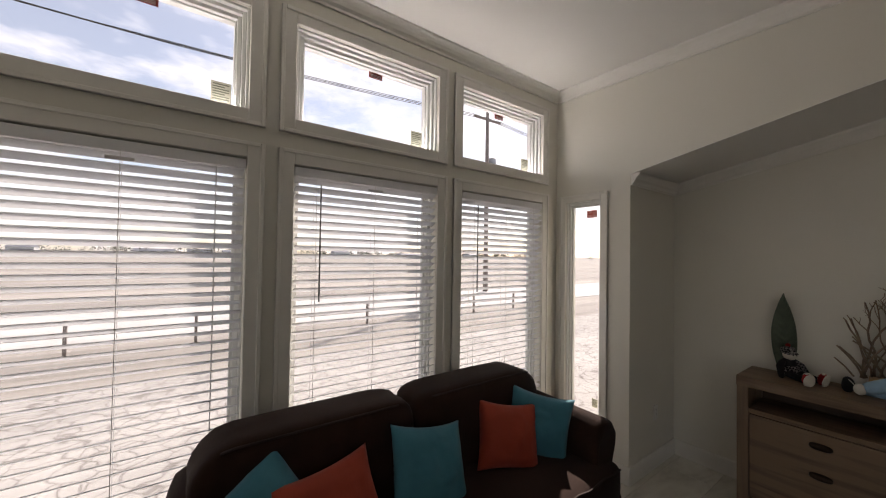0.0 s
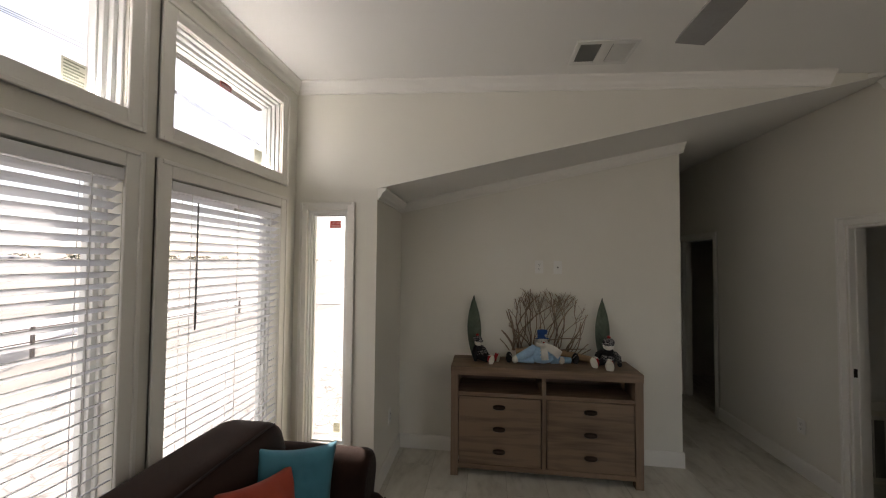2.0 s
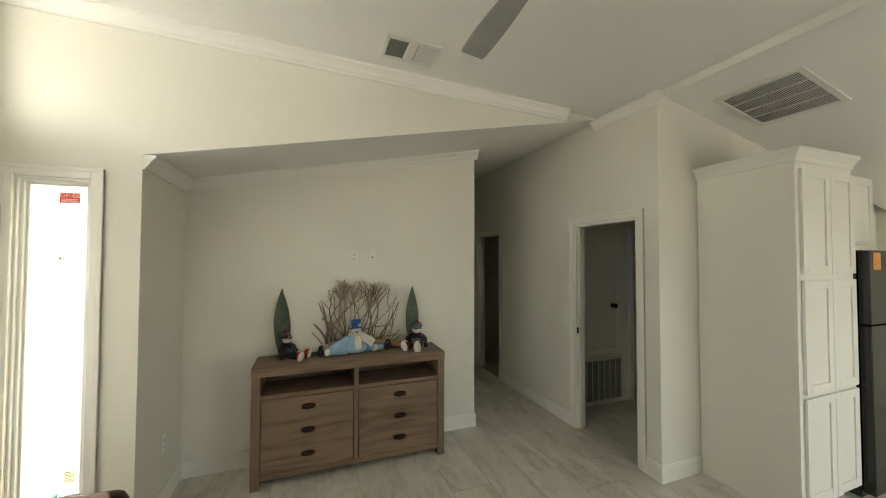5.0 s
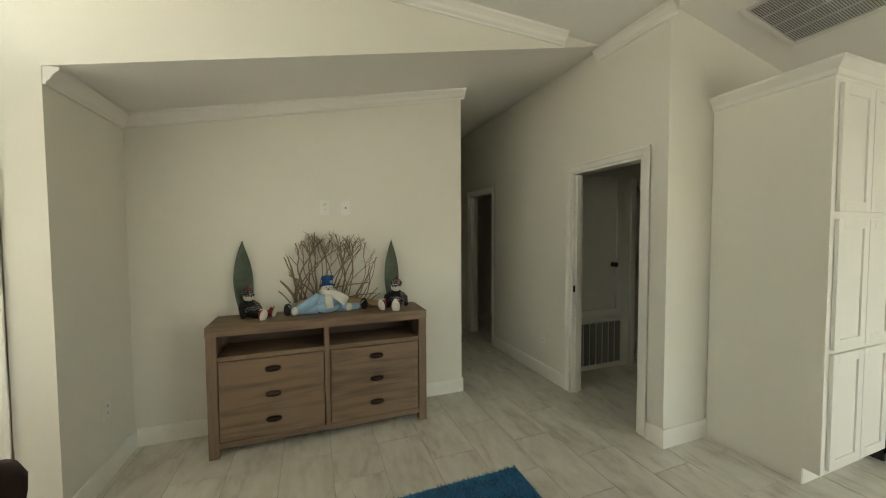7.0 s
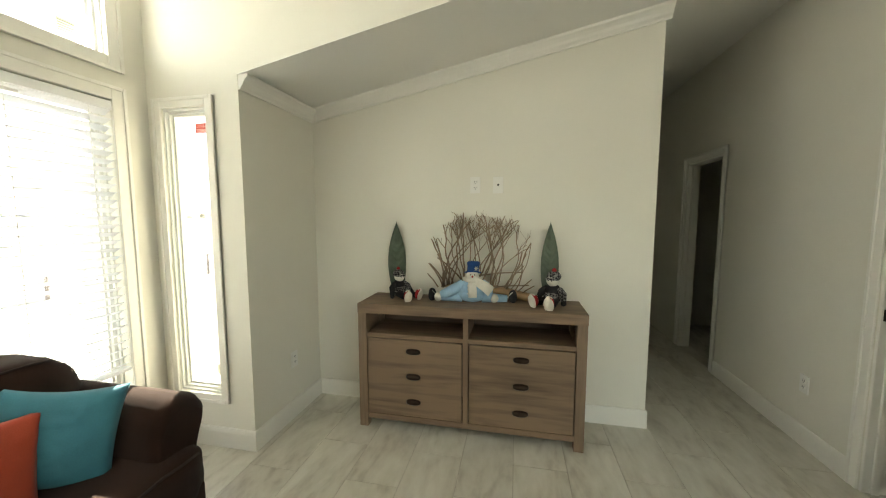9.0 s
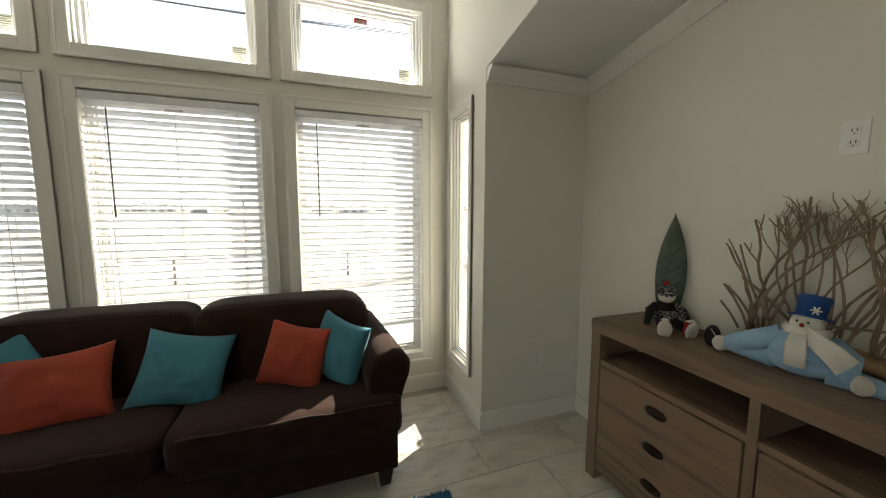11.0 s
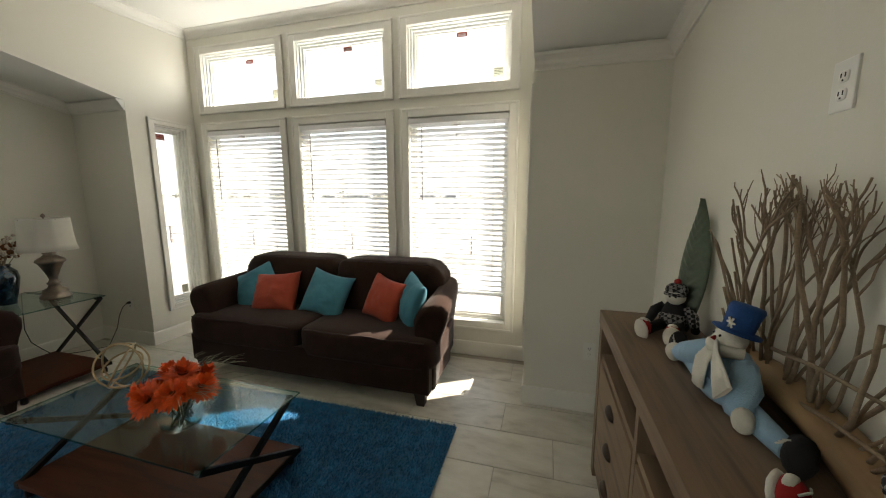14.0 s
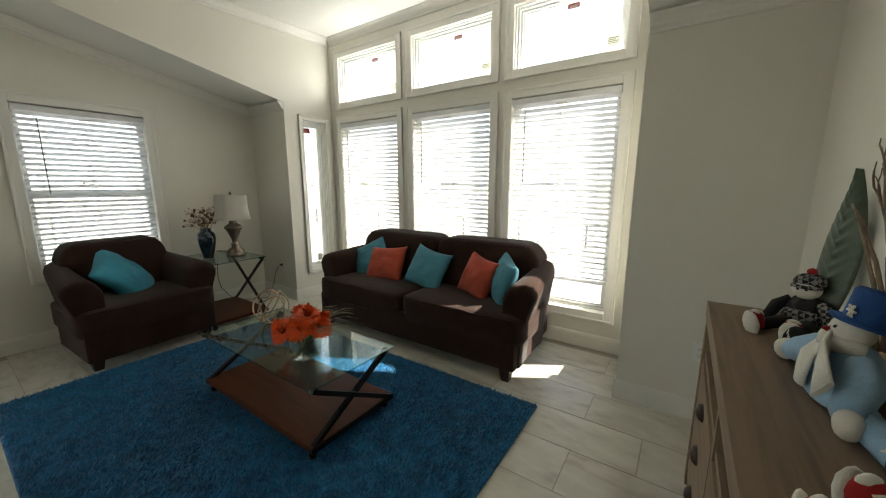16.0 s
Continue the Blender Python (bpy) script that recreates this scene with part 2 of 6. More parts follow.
def wall(name, axis, face, back, u0, u1, z0, z1, holes=(), mat=None, label=""):
    """A wall between the planes axis=face and axis=back, with openings (u0, u1, z0, z1) right through it."""
    us = sorted({u0, u1, *(h[0] for h in holes), *(h[1] for h in holes)})
    zs = sorted({z0, z1, *(h[2] for h in holes), *(h[3] for h in holes)})
    bm = bmesh.new()
    cache = {}

    def vert(u, z, d):
        key = (round(u, 4), round(z, 4), round(d, 4))
        if key not in cache:
            cache[key] = bm.verts.new((u, d, z) if axis == "y" else (d, u, z))
        return cache[key]

    solid = {}
    for i in range(len(us) - 1):
        for j in range(len(zs) - 1):
            cu, cz = (us[i] + us[i + 1]) / 2, (zs[j] + zs[j + 1]) / 2
            solid[i, j] = not any(h[0] < cu < h[1] and h[2] < cz < h[3] for h in holes)
    for (i, j), full in solid.items():
        if not full:
            continue
        a, b, c, d = us[i], us[i + 1], zs[j], zs[j + 1]
        for p in (face, back):
            bm.faces.new((vert(a, c, p), vert(b, c, p), vert(b, d, p), vert(a, d, p)))
        for di, dj, e in ((-1, 0, ((a, c), (a, d))), (1, 0, ((b, c), (b, d))), (0, -1, ((a, c), (b, c))), (0, 1, ((a, d), (b, d)))):
            if not solid.get((i + di, j + dj), False):
                (p, q), (r, s) = e
                bm.faces.new((vert(p, q, face), vert(r, s, face), vert(r, s, back), vert(p, q, back)))
    bmesh.ops.recalc_face_normals(bm, faces=bm.faces[:])
    return structure(name, bm, mat or M_WALL, label or "greige painted plasterboard wall")


def swept(profile, path, side):
    """A moulding: profile points (out, up) swept along straight points of path; side is the way that out points."""
    bm = bmesh.new()
    rings = []
    for p in path:
        rings.append([bm.verts.new(Vector(p) + Vector(side) * o + Vector((0, 0, u))) for o, u in profile])
    for a, b in zip(rings, rings[1:]):
        for i in range(len(profile)):
            k = (i + 1) % len(profile)
            bm.faces.new((a[i], a[k], b[k], b[i]))
    bm.faces.new(rings[0])
    bm.faces.new(rings[-1][::-1])
    bmesh.ops.recalc_face_normals(bm, faces=bm.faces[:])
    return bm


CROWN = [(0, 0), (0, -0.085), (0.012, -0.085), (0.014, -0.072), (0.028, -0.058), (0.036, -0.040), (0.050, -0.024), (0.062, -0.014), (0.064, 0.0)]
BASE = [(0, 0.0), (0, 0.128), (0.007, 0.128), (0.011, 0.118), (0.013, 0.100), (0.013, 0.0)]

# ---------------------------------------------------------------- plan
W = -3.48            # west wall of the bay
YN = -0.64           # front wall of the house, the niches' end wall
XE, XW = 0.755, -4.18
YH, YD = -3.10, -4.025  # hall's two sides
XC = -0.55           # free corner of the wall with the door
SOUTH = -7.6
TOP = 3.22


def z_slope(y):
    return 2.264 + 0.202 * (YN - y)


def z_bay(y):
    return 3.075 + 0.033 * y


def z_south(y):
    return 2.945 + 0.21 * (y - YD)


WIN = [(-3.305, -2.400), (-2.186, -1.283), (-1.074, -0.205)]
WZ = (0.325, 2.10)
TZ = (2.335, 2.835)
NZ = (0.345, 2.103)
NY = (-0.418, -0.102)
wall("wall_north", "y", 0, 0.13, W - 0.13, 0.13, -0.02, TOP, [(a, b, *WZ) for a, b in WIN] + [(a, b, *TZ) for a, b in WIN])
wall("wall_bay_east", "x", 0, 0.085, YN + 0.13, 0, -0.02, TOP, [(*NY, *NZ)])
wall("wall_bay_west", "x", W, W - 0.13, YN + 0.13, 0, -0.02, TOP, [(*NY, *NZ)])
wall("wall_niche_east", "y", YN, YN + 0.13, 0, XE + 0.13, -0.02, TOP)
wall("wall_niche_west", "y", YN, YN + 0.13, XW - 0.13, W, -0.02, TOP)
wall("wall_east", "x", XE, XE + 0.11, YH + 0.11, YN, -0.02, TOP)
wall("wall_hall_north", "y", YH, YH + 0.11, XE, 3.50, -0.02, TOP)
wall("wall_hall_end", "x", 3.45, 3.56, -6.41, YH, -0.02, TOP)
WWIN = (-2.535, -1.69, 0.62, 2.012)
# unseen opening, added to let fill light in at the kitchen end
FILL_OPENING = (-6.9, -4.3, 0.05, 2.10)
wall("wall_west", "x", XW, XW - 0.13, SOUTH, YN, -0.02, TOP, [WWIN, FILL_OPENING])
wall("wall_door", "y", YD, YD - 0.11, XC, 3.45, -0.02, TOP, [(-0.356, 0.370, -0.02, 2.005), (1.875, 2.555, -0.02, 2.02)])
wall("wall_return", "x", XC, XC + 0.11, -5.6, YD - 0.11, -0.02, TOP)
wall("wall_south", "y", SOUTH, SOUTH - 0.12, XW - 0.13, 3.56, -0.02, TOP)
wall("wall_kitchen_east", "x", XC + 0.11, XC + 0.22, SOUTH, -5.6, -0.02, TOP)
# small service rooms behind the two doorways
wall("wall_service_back", "x", 0.72, 0.83, -6.3, YD - 0.11, -0.02, TOP, [(-5.86, -5.19, -0.02, 2.0)])
wall("wall_service_south", "y", -6.3, -6.41, XC + 0.22, 3.45, -0.02, TOP)

# header walls between the high bay ceiling and the lower sloped ceilings
YV = -3.84
for nm, x0, x1 in (("wall_header_east", 0.0, 0.10), ("wall_header_west", W, W - 0.10)):
    bm = bmesh.new()
    prism(bm, lambda x: [(x, YN, z_slope(YN) - 0.001), (x, YV, z_slope(YV) - 0.001), (x, YV, TOP), (x, YN, TOP)], x0, x1)
    structure(nm, bm, M_WALL, "greige painted sloping header wall under a high ceiling")

# ceilings
structure("ceiling", slab([(W, 0, z_bay(0)), (0, 0, z_bay(0)), (0, YV, z_bay(YV)), (W, YV, z_bay(YV))], 0.03), M_CEIL, "off-white textured flat ceiling over the bay")
structure("ceiling_strip", slab([(W, YV, z_bay(YV)), (0, YV, z_bay(YV)), (0, YD, z_bay(YD)), (W, YD, z_bay(YD))], 0.03), M_CEIL, "off-white textured ceiling by the ridge")
structure("ceiling_east", slab([(0.10, YN, z_slope(YN)), (3.5, YN, z_slope(YN)), (3.5, YD - 0.1, z_slope(YD - 0.1)), (0.10, YD - 0.1, z_slope(YD - 0.1))], 0.03), M_CEIL, "off-white sloped ceiling over the alcove and hall")
structure("ceiling_east_lip", slab([(-0.002, YN, z_slope(YN) - 0.004), (0.10, YN, z_slope(YN) - 0.004), (0.10, YV, z_slope(YV) - 0.004), (-0.002, YV, z_slope(YV) - 0.004)], 0.004), M_CEIL)
structure("ceiling_east_rest", slab([(0, YV, z_slope(YV)), (0.10, YV, z_slope(YV)), (0.10, YD, z_slope(YD)), (0, YD, z_slope(YD))], 0.03), M_CEIL)
structure("ceiling_west", slab([(XW, YN, z_slope(YN)), (W - 0.10, YN, z_slope(YN)), (W - 0.10, YD, z_slope(YD)), (XW, YD, z_slope(YD))], 0.03), M_CEIL, "off-white sloped ceiling over the window alcove")
structure("ceiling_west_lip", slab([(W - 0.10, YN, z_slope(YN) - 0.004), (W + 0.002, YN, z_slope(YN) - 0.004), (W + 0.002, YV, z_slope(YV) - 0.004), (W - 0.10, YV, z_slope(YV) - 0.004)], 0.004), M_CEIL)
structure("ceiling_west_rest", slab([(W - 0.10, YV, z_slope(YV)), (W, YV, z_slope(YV)), (W, YD, z_slope(YD)), (W - 0.10, YD, z_slope(YD))], 0.03), M_CEIL)
structure("ceiling_south", slab([(XW, YD, z_south(YD)), (XC, YD, z_south(YD)), (XC, SOUTH, z_south(SOUTH)), (XW, SOUTH, z_south(SOUTH))], 0.03), M_CEIL, "off-white ceiling sloping down over the kitchen")
structure("ceiling_service", slab([(XC + 0.11, YD - 0.11, 2.45), (3.45, YD - 0.11, 2.45), (3.45, -6.3, 2.45), (XC + 0.11, -6.3, 2.45)], 0.03), M_CEIL)
# unseen slab over everything; its overhang is sized to block sun at the clerestory
structure("roof", boxes(((XW - 0.5, SOUTH - 0.5, TOP), (3.9, YN + 0.45, TOP + 0.08)), ((W - 0.75, YN + 0.45, TOP), (0.75, 0.85, TOP + 0.08))), M_ROOF, "unseen flat dark slab, eaves added to keep sun off the clerestory")

# ridge trim boards
structure("trim_ridge", boxes(((XW, YD - 0.005, z_bay(YD) - 0.055), (XC - 0.064, YD + 0.012, z_bay(YD) + 0.02)), ((XW, YD - 0.075, z_south(YD - 0.075) - 0.012), (XC - 0.003, YD - 0.005, z_south(YD) + 0.01)), bevel=0.003), M_TRIM, "white painted trim board along the ridge")

# crown mouldings
structure("trim_crown_north", swept(CROWN, [(W, 0, z_bay(0)), (0, 0, z_bay(0))], (0, -1, 0)), M_TRIM, "white painted crown moulding")
structure("trim_crown_bay_east", swept(CROWN, [(0, 0, z_bay(0)), (0, YV + 0.22, z_bay(YV + 0.22))], (-1, 0, 0)), M_TRIM, "white painted crown moulding")
structure("trim_crown_bay_west", swept(CROWN, [(W, 0, z_bay(0)), (W, YV + 0.22, z_bay(YV + 0.22))], (1, 0, 0)), M_TRIM, "white painted crown moulding")
structure("trim_crown_niche_east", swept(CROWN, [(0.004, YN, z_slope(YN)), (XE, YN, z_slope(YN))], (0, -1, 0)), M_TRIM, "white painted crown moulding")
structure("trim_crown_east", swept(CROWN, [(XE, YN - 0.02, z_slope(YN - 0.02)), (XE, YH - 0.03, z_slope(YH - 0.03))], (-1, 0, 0)), M_TRIM, "white painted crown moulding")
structure("trim_crown_niche_west", swept(CROWN, [(W - 0.004, YN, z_slope(YN)), (XW, YN, z_slope(YN))], (0, -1, 0)), M_TRIM, "white painted crown moulding")
structure("trim_crown_west", swept(CROWN, [(XW, YN - 0.02, z_slope(YN - 0.02)), (XW, YD, z_slope(YD))], (1, 0, 0)), M_TRIM, "white painted crown moulding")
structure("trim_crown_door", swept(CROWN, [(0.08, YD, z_bay(YD)), (XC - 0.05, YD, z_bay(YD))], (0, 1, 0)), M_TRIM, "white painted crown moulding")

# baseboards
for nm, path, side in (
    ("baseboard_north", [(W, 0, 0), (0, 0, 0)], (0, -1, 0)),
    ("baseboard_bay_east", [(0, -0.014, 0), (0, YN - 0.012, 0)], (-1, 0, 0)),
    ("baseboard_bay_west", [(W, -0.014, 0), (W, YN - 0.012, 0)], (1, 0, 0)),
    ("baseboard_niche_east", [(0, YN, 0), (XE, YN, 0)], (0, -1, 0)),
    ("baseboard_niche_west", [(W, YN, 0), (XW, YN, 0)], (0, -1, 0)),
    ("baseboard_east", [(XE, YN - 0.014, 0), (XE, YH - 0.012, 0)], (-1, 0, 0)),
    ("baseboard_hall_north", [(XE, YH, 0), (3.45, YH, 0)], (0, -1, 0)),
    ("baseboard_hall_end", [(3.45, YH - 0.014, 0), (3.45, YD, 0)], (-1, 0, 0)),
    ("baseboard_west", [(XW, YN - 0.014, 0), (XW, SOUTH, 0)], (1, 0, 0)),
    ("baseboard_door_east", [(0.440, YD, 0), (1.805, YD, 0)], (0, 1, 0)),
    ("baseboard_door_west", [(-0.426, YD, 0), (XC - 0.012, YD, 0)], (0, 1, 0)),
    ("baseboard_return", [(XC, YD, 0), (XC, -4.45, 0)], (-1, 0, 0)),
):
    structure(nm, swept(BASE, path, side), M_TRIM, "white painted baseboard")


# ---------------------------------------------------------------- windows
def casing(name, axis, face, out, u0, u1, z0, z1, parent, width=0.076):
    """Flat stepped trim round an opening, standing out from the wall face along out (+1 or -1)."""
    def bar(a, b, c, d, p):
        lo, hi = min(face, face + out * p), max(face, face + out * p)
        return ((a, lo, c), (b, hi, d)) if axis == "y" else ((lo, a, c), (hi, b, d))
    w = width
    rows = []
    for o, i, p in ((w, 0.0, 0.014), (w, w - 0.020, 0.021)):
        rows += [bar(u0 - o, u0 - i, z0 - o, z1 + o, p), bar(u1 + i, u1 + o, z0 - o, z1 + o, p)]
        rows += [bar(u0 - i, u1 + i, z1 + i, z1 + o, p), bar(u0 - i, u1 + i, z0 - o, z0 - i, p)]
    return part("window_casing", boxes(*rows, bevel=0.003, seg=1), M_TRIM, parent)


def sash(axis, face, into, u0, u1, z0, z1, parent, steps, glass_at, low=1.0):
    """Vinyl frame that steps in towards the pane."""
    def bar(a, b, c, d, p, q):
        lo, hi = min(face + into * p, face + into * q), max(face + into * p, face + into * q)
        return ((a, lo, c), (b, hi, d)) if axis == "y" else ((lo, a, c), (hi, b, d))
    rows, ins = [], 0.0
    for w, p, q in steps:
        a, b, c, d = u0 + ins, u1 - ins, z0 + ins * low, z1 - ins
        rows += [bar(a, a + w, c, d, p, q), bar(b - w, b, c, d, p, q), bar(a + w, b - w, d - w, d, p, q), bar(a + w, b - w, c, c + w * low, p, q)]
        ins += w
    f = part("window_frame", boxes(*rows, bevel=0.002, seg=1), M_VINYL, parent)
    g = part("pane", boxes(bar(u0 + ins - 0.004, u1 - ins + 0.004, z0 + ins * low - 0.002, z1 - ins + 0.004, glass_at, glass_at + 0.005)), M_GLASS, parent)
    g.visible_shadow = False
    return f, ins


STEPS = [(0.012, 0.012, 0.13), (0.018, 0.035, 0.13), (0.020, 0.055, 0.12), (0.010, 0.075, 0.115)]
SLIM = [(0.012, 0.008, 0.080), (0.015, 0.026, 0.080), (0.013, 0.044, 0.075)]
k = 0
for a, b in WIN:
    k += 1
    win = tagged(new("window_%d" % k), "tall white-trimmed fixed window behind a blind", "window", "", "structure")
    casing("lower", "y", 0, -1, a, b, *WZ, win)
    sash("y", 0, 1, a, b, *WZ, win, [(0.012, 0.06, 0.13), (0.022, 0.075, 0.13), (0.014, 0.09, 0.12)], 0.105)
for a, b in WIN:
    k += 1
    win = tagged(new("window_%d" % k), "white-trimmed clerestory window with a stepped frame", "window", "", "structure")
    casing("upper", "y", 0, -1, a, b, *TZ, win)
    sash("y", 0, 1, a, b, *TZ, win, STEPS, 0.105, 0.2)
for face, out in ((0, -1), (W, 1)):
    k += 1
    win = tagged(new("window_%d" % k), "narrow tall white-trimmed side window of the bay", "window", "", "structure")
    casing("side", "x", face, out, *NY, *NZ, win, width=0.056)
    sash("x", face, -out, *NY, *NZ, win, SLIM if out < 0 else STEPS, 0.060 if out < 0 else 0.105)
k += 1
WEST_WIN = tagged(new("window_%d" % k), "white-trimmed double-hung window behind a blind", "window", "", "structure")
casing("west", "x", XW, 1, *WWIN, WEST_WIN)
sash("x", XW, -1, *WWIN, WEST_WIN, [(0.012, 0.06, 0.13), (0.03, 0.075, 0.13)], 0.105)
part("meeting_rail", boxes(((XW - 0.125, WWIN[0] + 0.03, 1.258), (XW - 0.075, WWIN[1] - 0.03, 1.318)), bevel=0.004), M_VINYL, WEST_WIN)


# ---------------------------------------------------------------- blinds
def blind(u0, u1, z_top, z_low, label, tilt=-27.0, pitch=0.0445):
    """A horizontal-slat blind along x, hung at y=0 just inside its opening; z from the floor."""
    ob = thing("window_blind", label, "blind", group="window blinds")
    part("headrail", boxes(((u0 - 0.004, -0.012, z_top - 0.052), (u1 + 0.004, 0.058, z_top - 0.006)), bevel=0.004), M_RAIL, ob)
    span = u1 - u0 - 0.006
    bm = bmesh.new()
    n, half, c = 6, 0.0245, (u0 + u1) / 2
    def ring(x):
        up = [(-half + 2 * half * i / n, 0.0028 * (1 - (2 * i / n - 1) ** 2) + 0.0012) for i in range(n + 1)]
        return [(x, y, z) for y, z in up] + [(x, y, z - 0.0026) for y, z in up[::-1]]
    prism(bm, ring, -span / 2, span / 2)
    me = mesh_of(bm, "slat", M_SLAT)
    z = z_top - 0.070
    rng = random.Random(int(u0 * 100))
    while z > z_low + 0.03:
        s = new("slat", me)
        s.parent = ob
        s.matrix_local = pose(c, 0.010, z, tilt + rng.uniform(-0.6, 0.6), rng.uniform(-0.05, 0.05), 0)
        z -= pitch
    part("bottom_rail", boxes(((u0 + 0.004, -0.014, z_low - 0.002), (u1 - 0.004, 0.036, z_low + 0.018)), bevel=0.004), M_SLAT, ob)
    for f in (0.12, 0.50, 0.87):
        x = u0 + f * (u1 - u0)
        rows = [((x - 0.0012, y - 0.0009, z_low), (x + 0.0012, y + 0.0009, z_top - 0.05)) for y in (-0.017, 0.037)]
        part("ladder_cord", boxes(*rows), M_CORD, ob)
    bm = bmesh.new()
    bmesh.ops.create_cone(bm, cap_ends=True, segments=8, radius1=0.0045, radius2=0.0038, depth=0.62, matrix=pose(u0 + 0.125, -0.030, z_top - 0.40))
    part("tilt_wand", bm, M_WAND, ob, "thin dark tilt wand", smooth=True)
    part("valance_clip", boxes(((c - 0.045, -0.026, z_top - 0.090), (c + 0.045, -0.021, z_top - 0.076)), bevel=0.002), M_CORD, ob)
    return ob


for i, (a, b) in enumerate(WIN):
    blind(a + 0.008, b - 0.008, WZ[1] - 0.004, (0.46, 0.48, 0.565)[i], "white horizontal-slat window blind lowered over a tall window")
wb = blind(-0.4145, 0.4145, 2.004, 0.68, "white horizontal-slat window blind, top slats tilted, behind an armchair")
wb.matrix_world = pose(XW, (WWIN[0] + WWIN[1]) / 2, 0, 0, 0, 90)


# ---------------------------------------------------------------- door openings
def door_casing(name, u0, u1, z1, label, y=YD, deep=0.11):
    ob = tagged(new(name), label, "doorway", "", "structure")
    rows = []
    w = 0.068
    for yy, s in ((y, 1), (y - deep, -1)):
        for o, i, p in ((w, 0.006, 0.012), (w, w - 0.02, 0.018)):
            for a, b in ((u0 - o, u0 - i), (u1 + i, u1 + o)):
                rows.append(((a, yy, 0), (b, yy + s * p, z1 + o)))
            rows.append(((u0 - i, yy, z1 + i), (u1 + i, yy + s * p, z1 + o)))
    part("casing", boxes(*rows, bevel=0.003, seg=1), M_TRIM, ob)
    part("jamb", boxes(((u0, y - deep - 0.002, 0), (u0 + 0.016, y + 0.002, z1)), ((u1 - 0.016, y - deep - 0.002, 0), (u1, y + 0.002, z1)), ((u0 + 0.016, y - deep - 0.002, z1 - 0.016), (u1 - 0.016, y + 0.002, z1)),
                       ((u0 + 0.016, y - 0.07, 0), (u0 + 0.028, y - 0.035, z1 - 0.016)), ((u1 - 0.028, y - 0.07, 0), (u1 - 0.016, y - 0.035, z1 - 0.016)), bevel=0.002, seg=1), M_TRIM, ob)
    return ob


DOOR1 = door_casing("door_1", -0.356, 0.370, 2.005, "open white-cased doorway to a dim service room")
DOOR2 = door_casing("door_2", 1.875, 2.555, 2.02, "open white-cased doorway to an unlit room off the hall")
M_STRIKE = material("dark_bronze", (0.05, 0.04, 0.03), 0.35, 0.8, bump=0)
part("strike_plate", boxes(((0.3505, YD - 0.03, 0.93), (0.3545, YD - 0.008, 0.99)), bevel=0.001), M_STRIKE, DOOR1)

# ---------------------------------------------------------------- outside
M_GROUND = material("dry_ground", (0.315, 0.29, 0.255), 0.95, vary=0.38, scale=0.30, fine=2.2, bump=0.4, stretch=(0.10, 1, 1))
M_ROAD = material("concrete_road", (0.48, 0.465, 0.44), 0.9, vary=0.12, scale=0.6, fine=9.0, bump=0.2)


def cracked_earth():
    """Pale dried-out earth, split into plates by dark cracks of uneven width."""
    m = material("cracked_earth", (0.415, 0.395, 0.365), 0.95, vary=0.22, scale=0.7, fine=14.0, bump=0.3)
    n, l = m.node_tree.nodes, m.node_tree.links
    b = n["Principled BSDF"]
    co, wob, add, vor = n.new("ShaderNodeTexCoord"), n.new("ShaderNodeTexNoise"), n.new("ShaderNodeVectorMath"), n.new("ShaderNodeTexVoronoi")
    wob.inputs["Scale"].default_value = 1.3
    add.operation = "ADD"
    vor.feature = "DISTANCE_TO_EDGE"
    vor.inputs["Scale"].default_value = 3.4
    ramp, mix = n.new("ShaderNodeValToRGB"), n.new("ShaderNodeMixRGB")
    ramp.color_ramp.elements[0].position, ramp.color_ramp.elements[1].position = 0.012, 0.06
    ramp.color_ramp.elements[0].color = (0.42, 0.40, 0.38, 1)
    mix.blend_type, mix.inputs["Fac"].default_value = "MULTIPLY", 0.8
    l.new(co.outputs["Object"], wob.inputs["Vector"])
    l.new(co.outputs["Object"], add.inputs[0])
    l.new(wob.outputs["Color"], add.inputs[1])
    l.new(add.outputs[0], vor.inputs["Vector"])
    l.new(vor.outputs["Distance"], ramp.inputs["Fac"])
    l.new(b.inputs["Base Color"].links[0].from_socket, mix.inputs["Color1"])
    l.new(ramp.outputs["Color"], mix.inputs["Color2"])
    l.new(mix.outputs["Color"], b.inputs["Base Color"])
    return m


M_EARTH = cracked_earth()
M_FENCE = material("weathered_pipe", (0.15, 0.125, 0.11), 0.7, vary=0.2)
GZ = -0.75
bm = bmesh.new()
bmesh.ops.create_grid(bm, x_segments=60, y_segments=60, size=1500)
for v in bm.verts:
    v.co.z = GZ + (noise.noise(Vector((v.co.x, v.co.y, 0)) * 0.004) * 2.5 if v.co.length > 160 else 0)
structure("ground", bm, M_GROUND, "dry pale grassland reaching the horizon")
structure("pavement", boxes(((-20, -14, GZ), (16, 6.4, GZ + 0.03)), ((16, -14, GZ), (26, 8.8, GZ + 0.03))), M_EARTH, "pale cracked dry earth yard round the house")
structure("road", boxes(((-400, 10.6, GZ), (400, 16.6, GZ + 0.02))), M_ROAD, "pale concrete road across the fields")

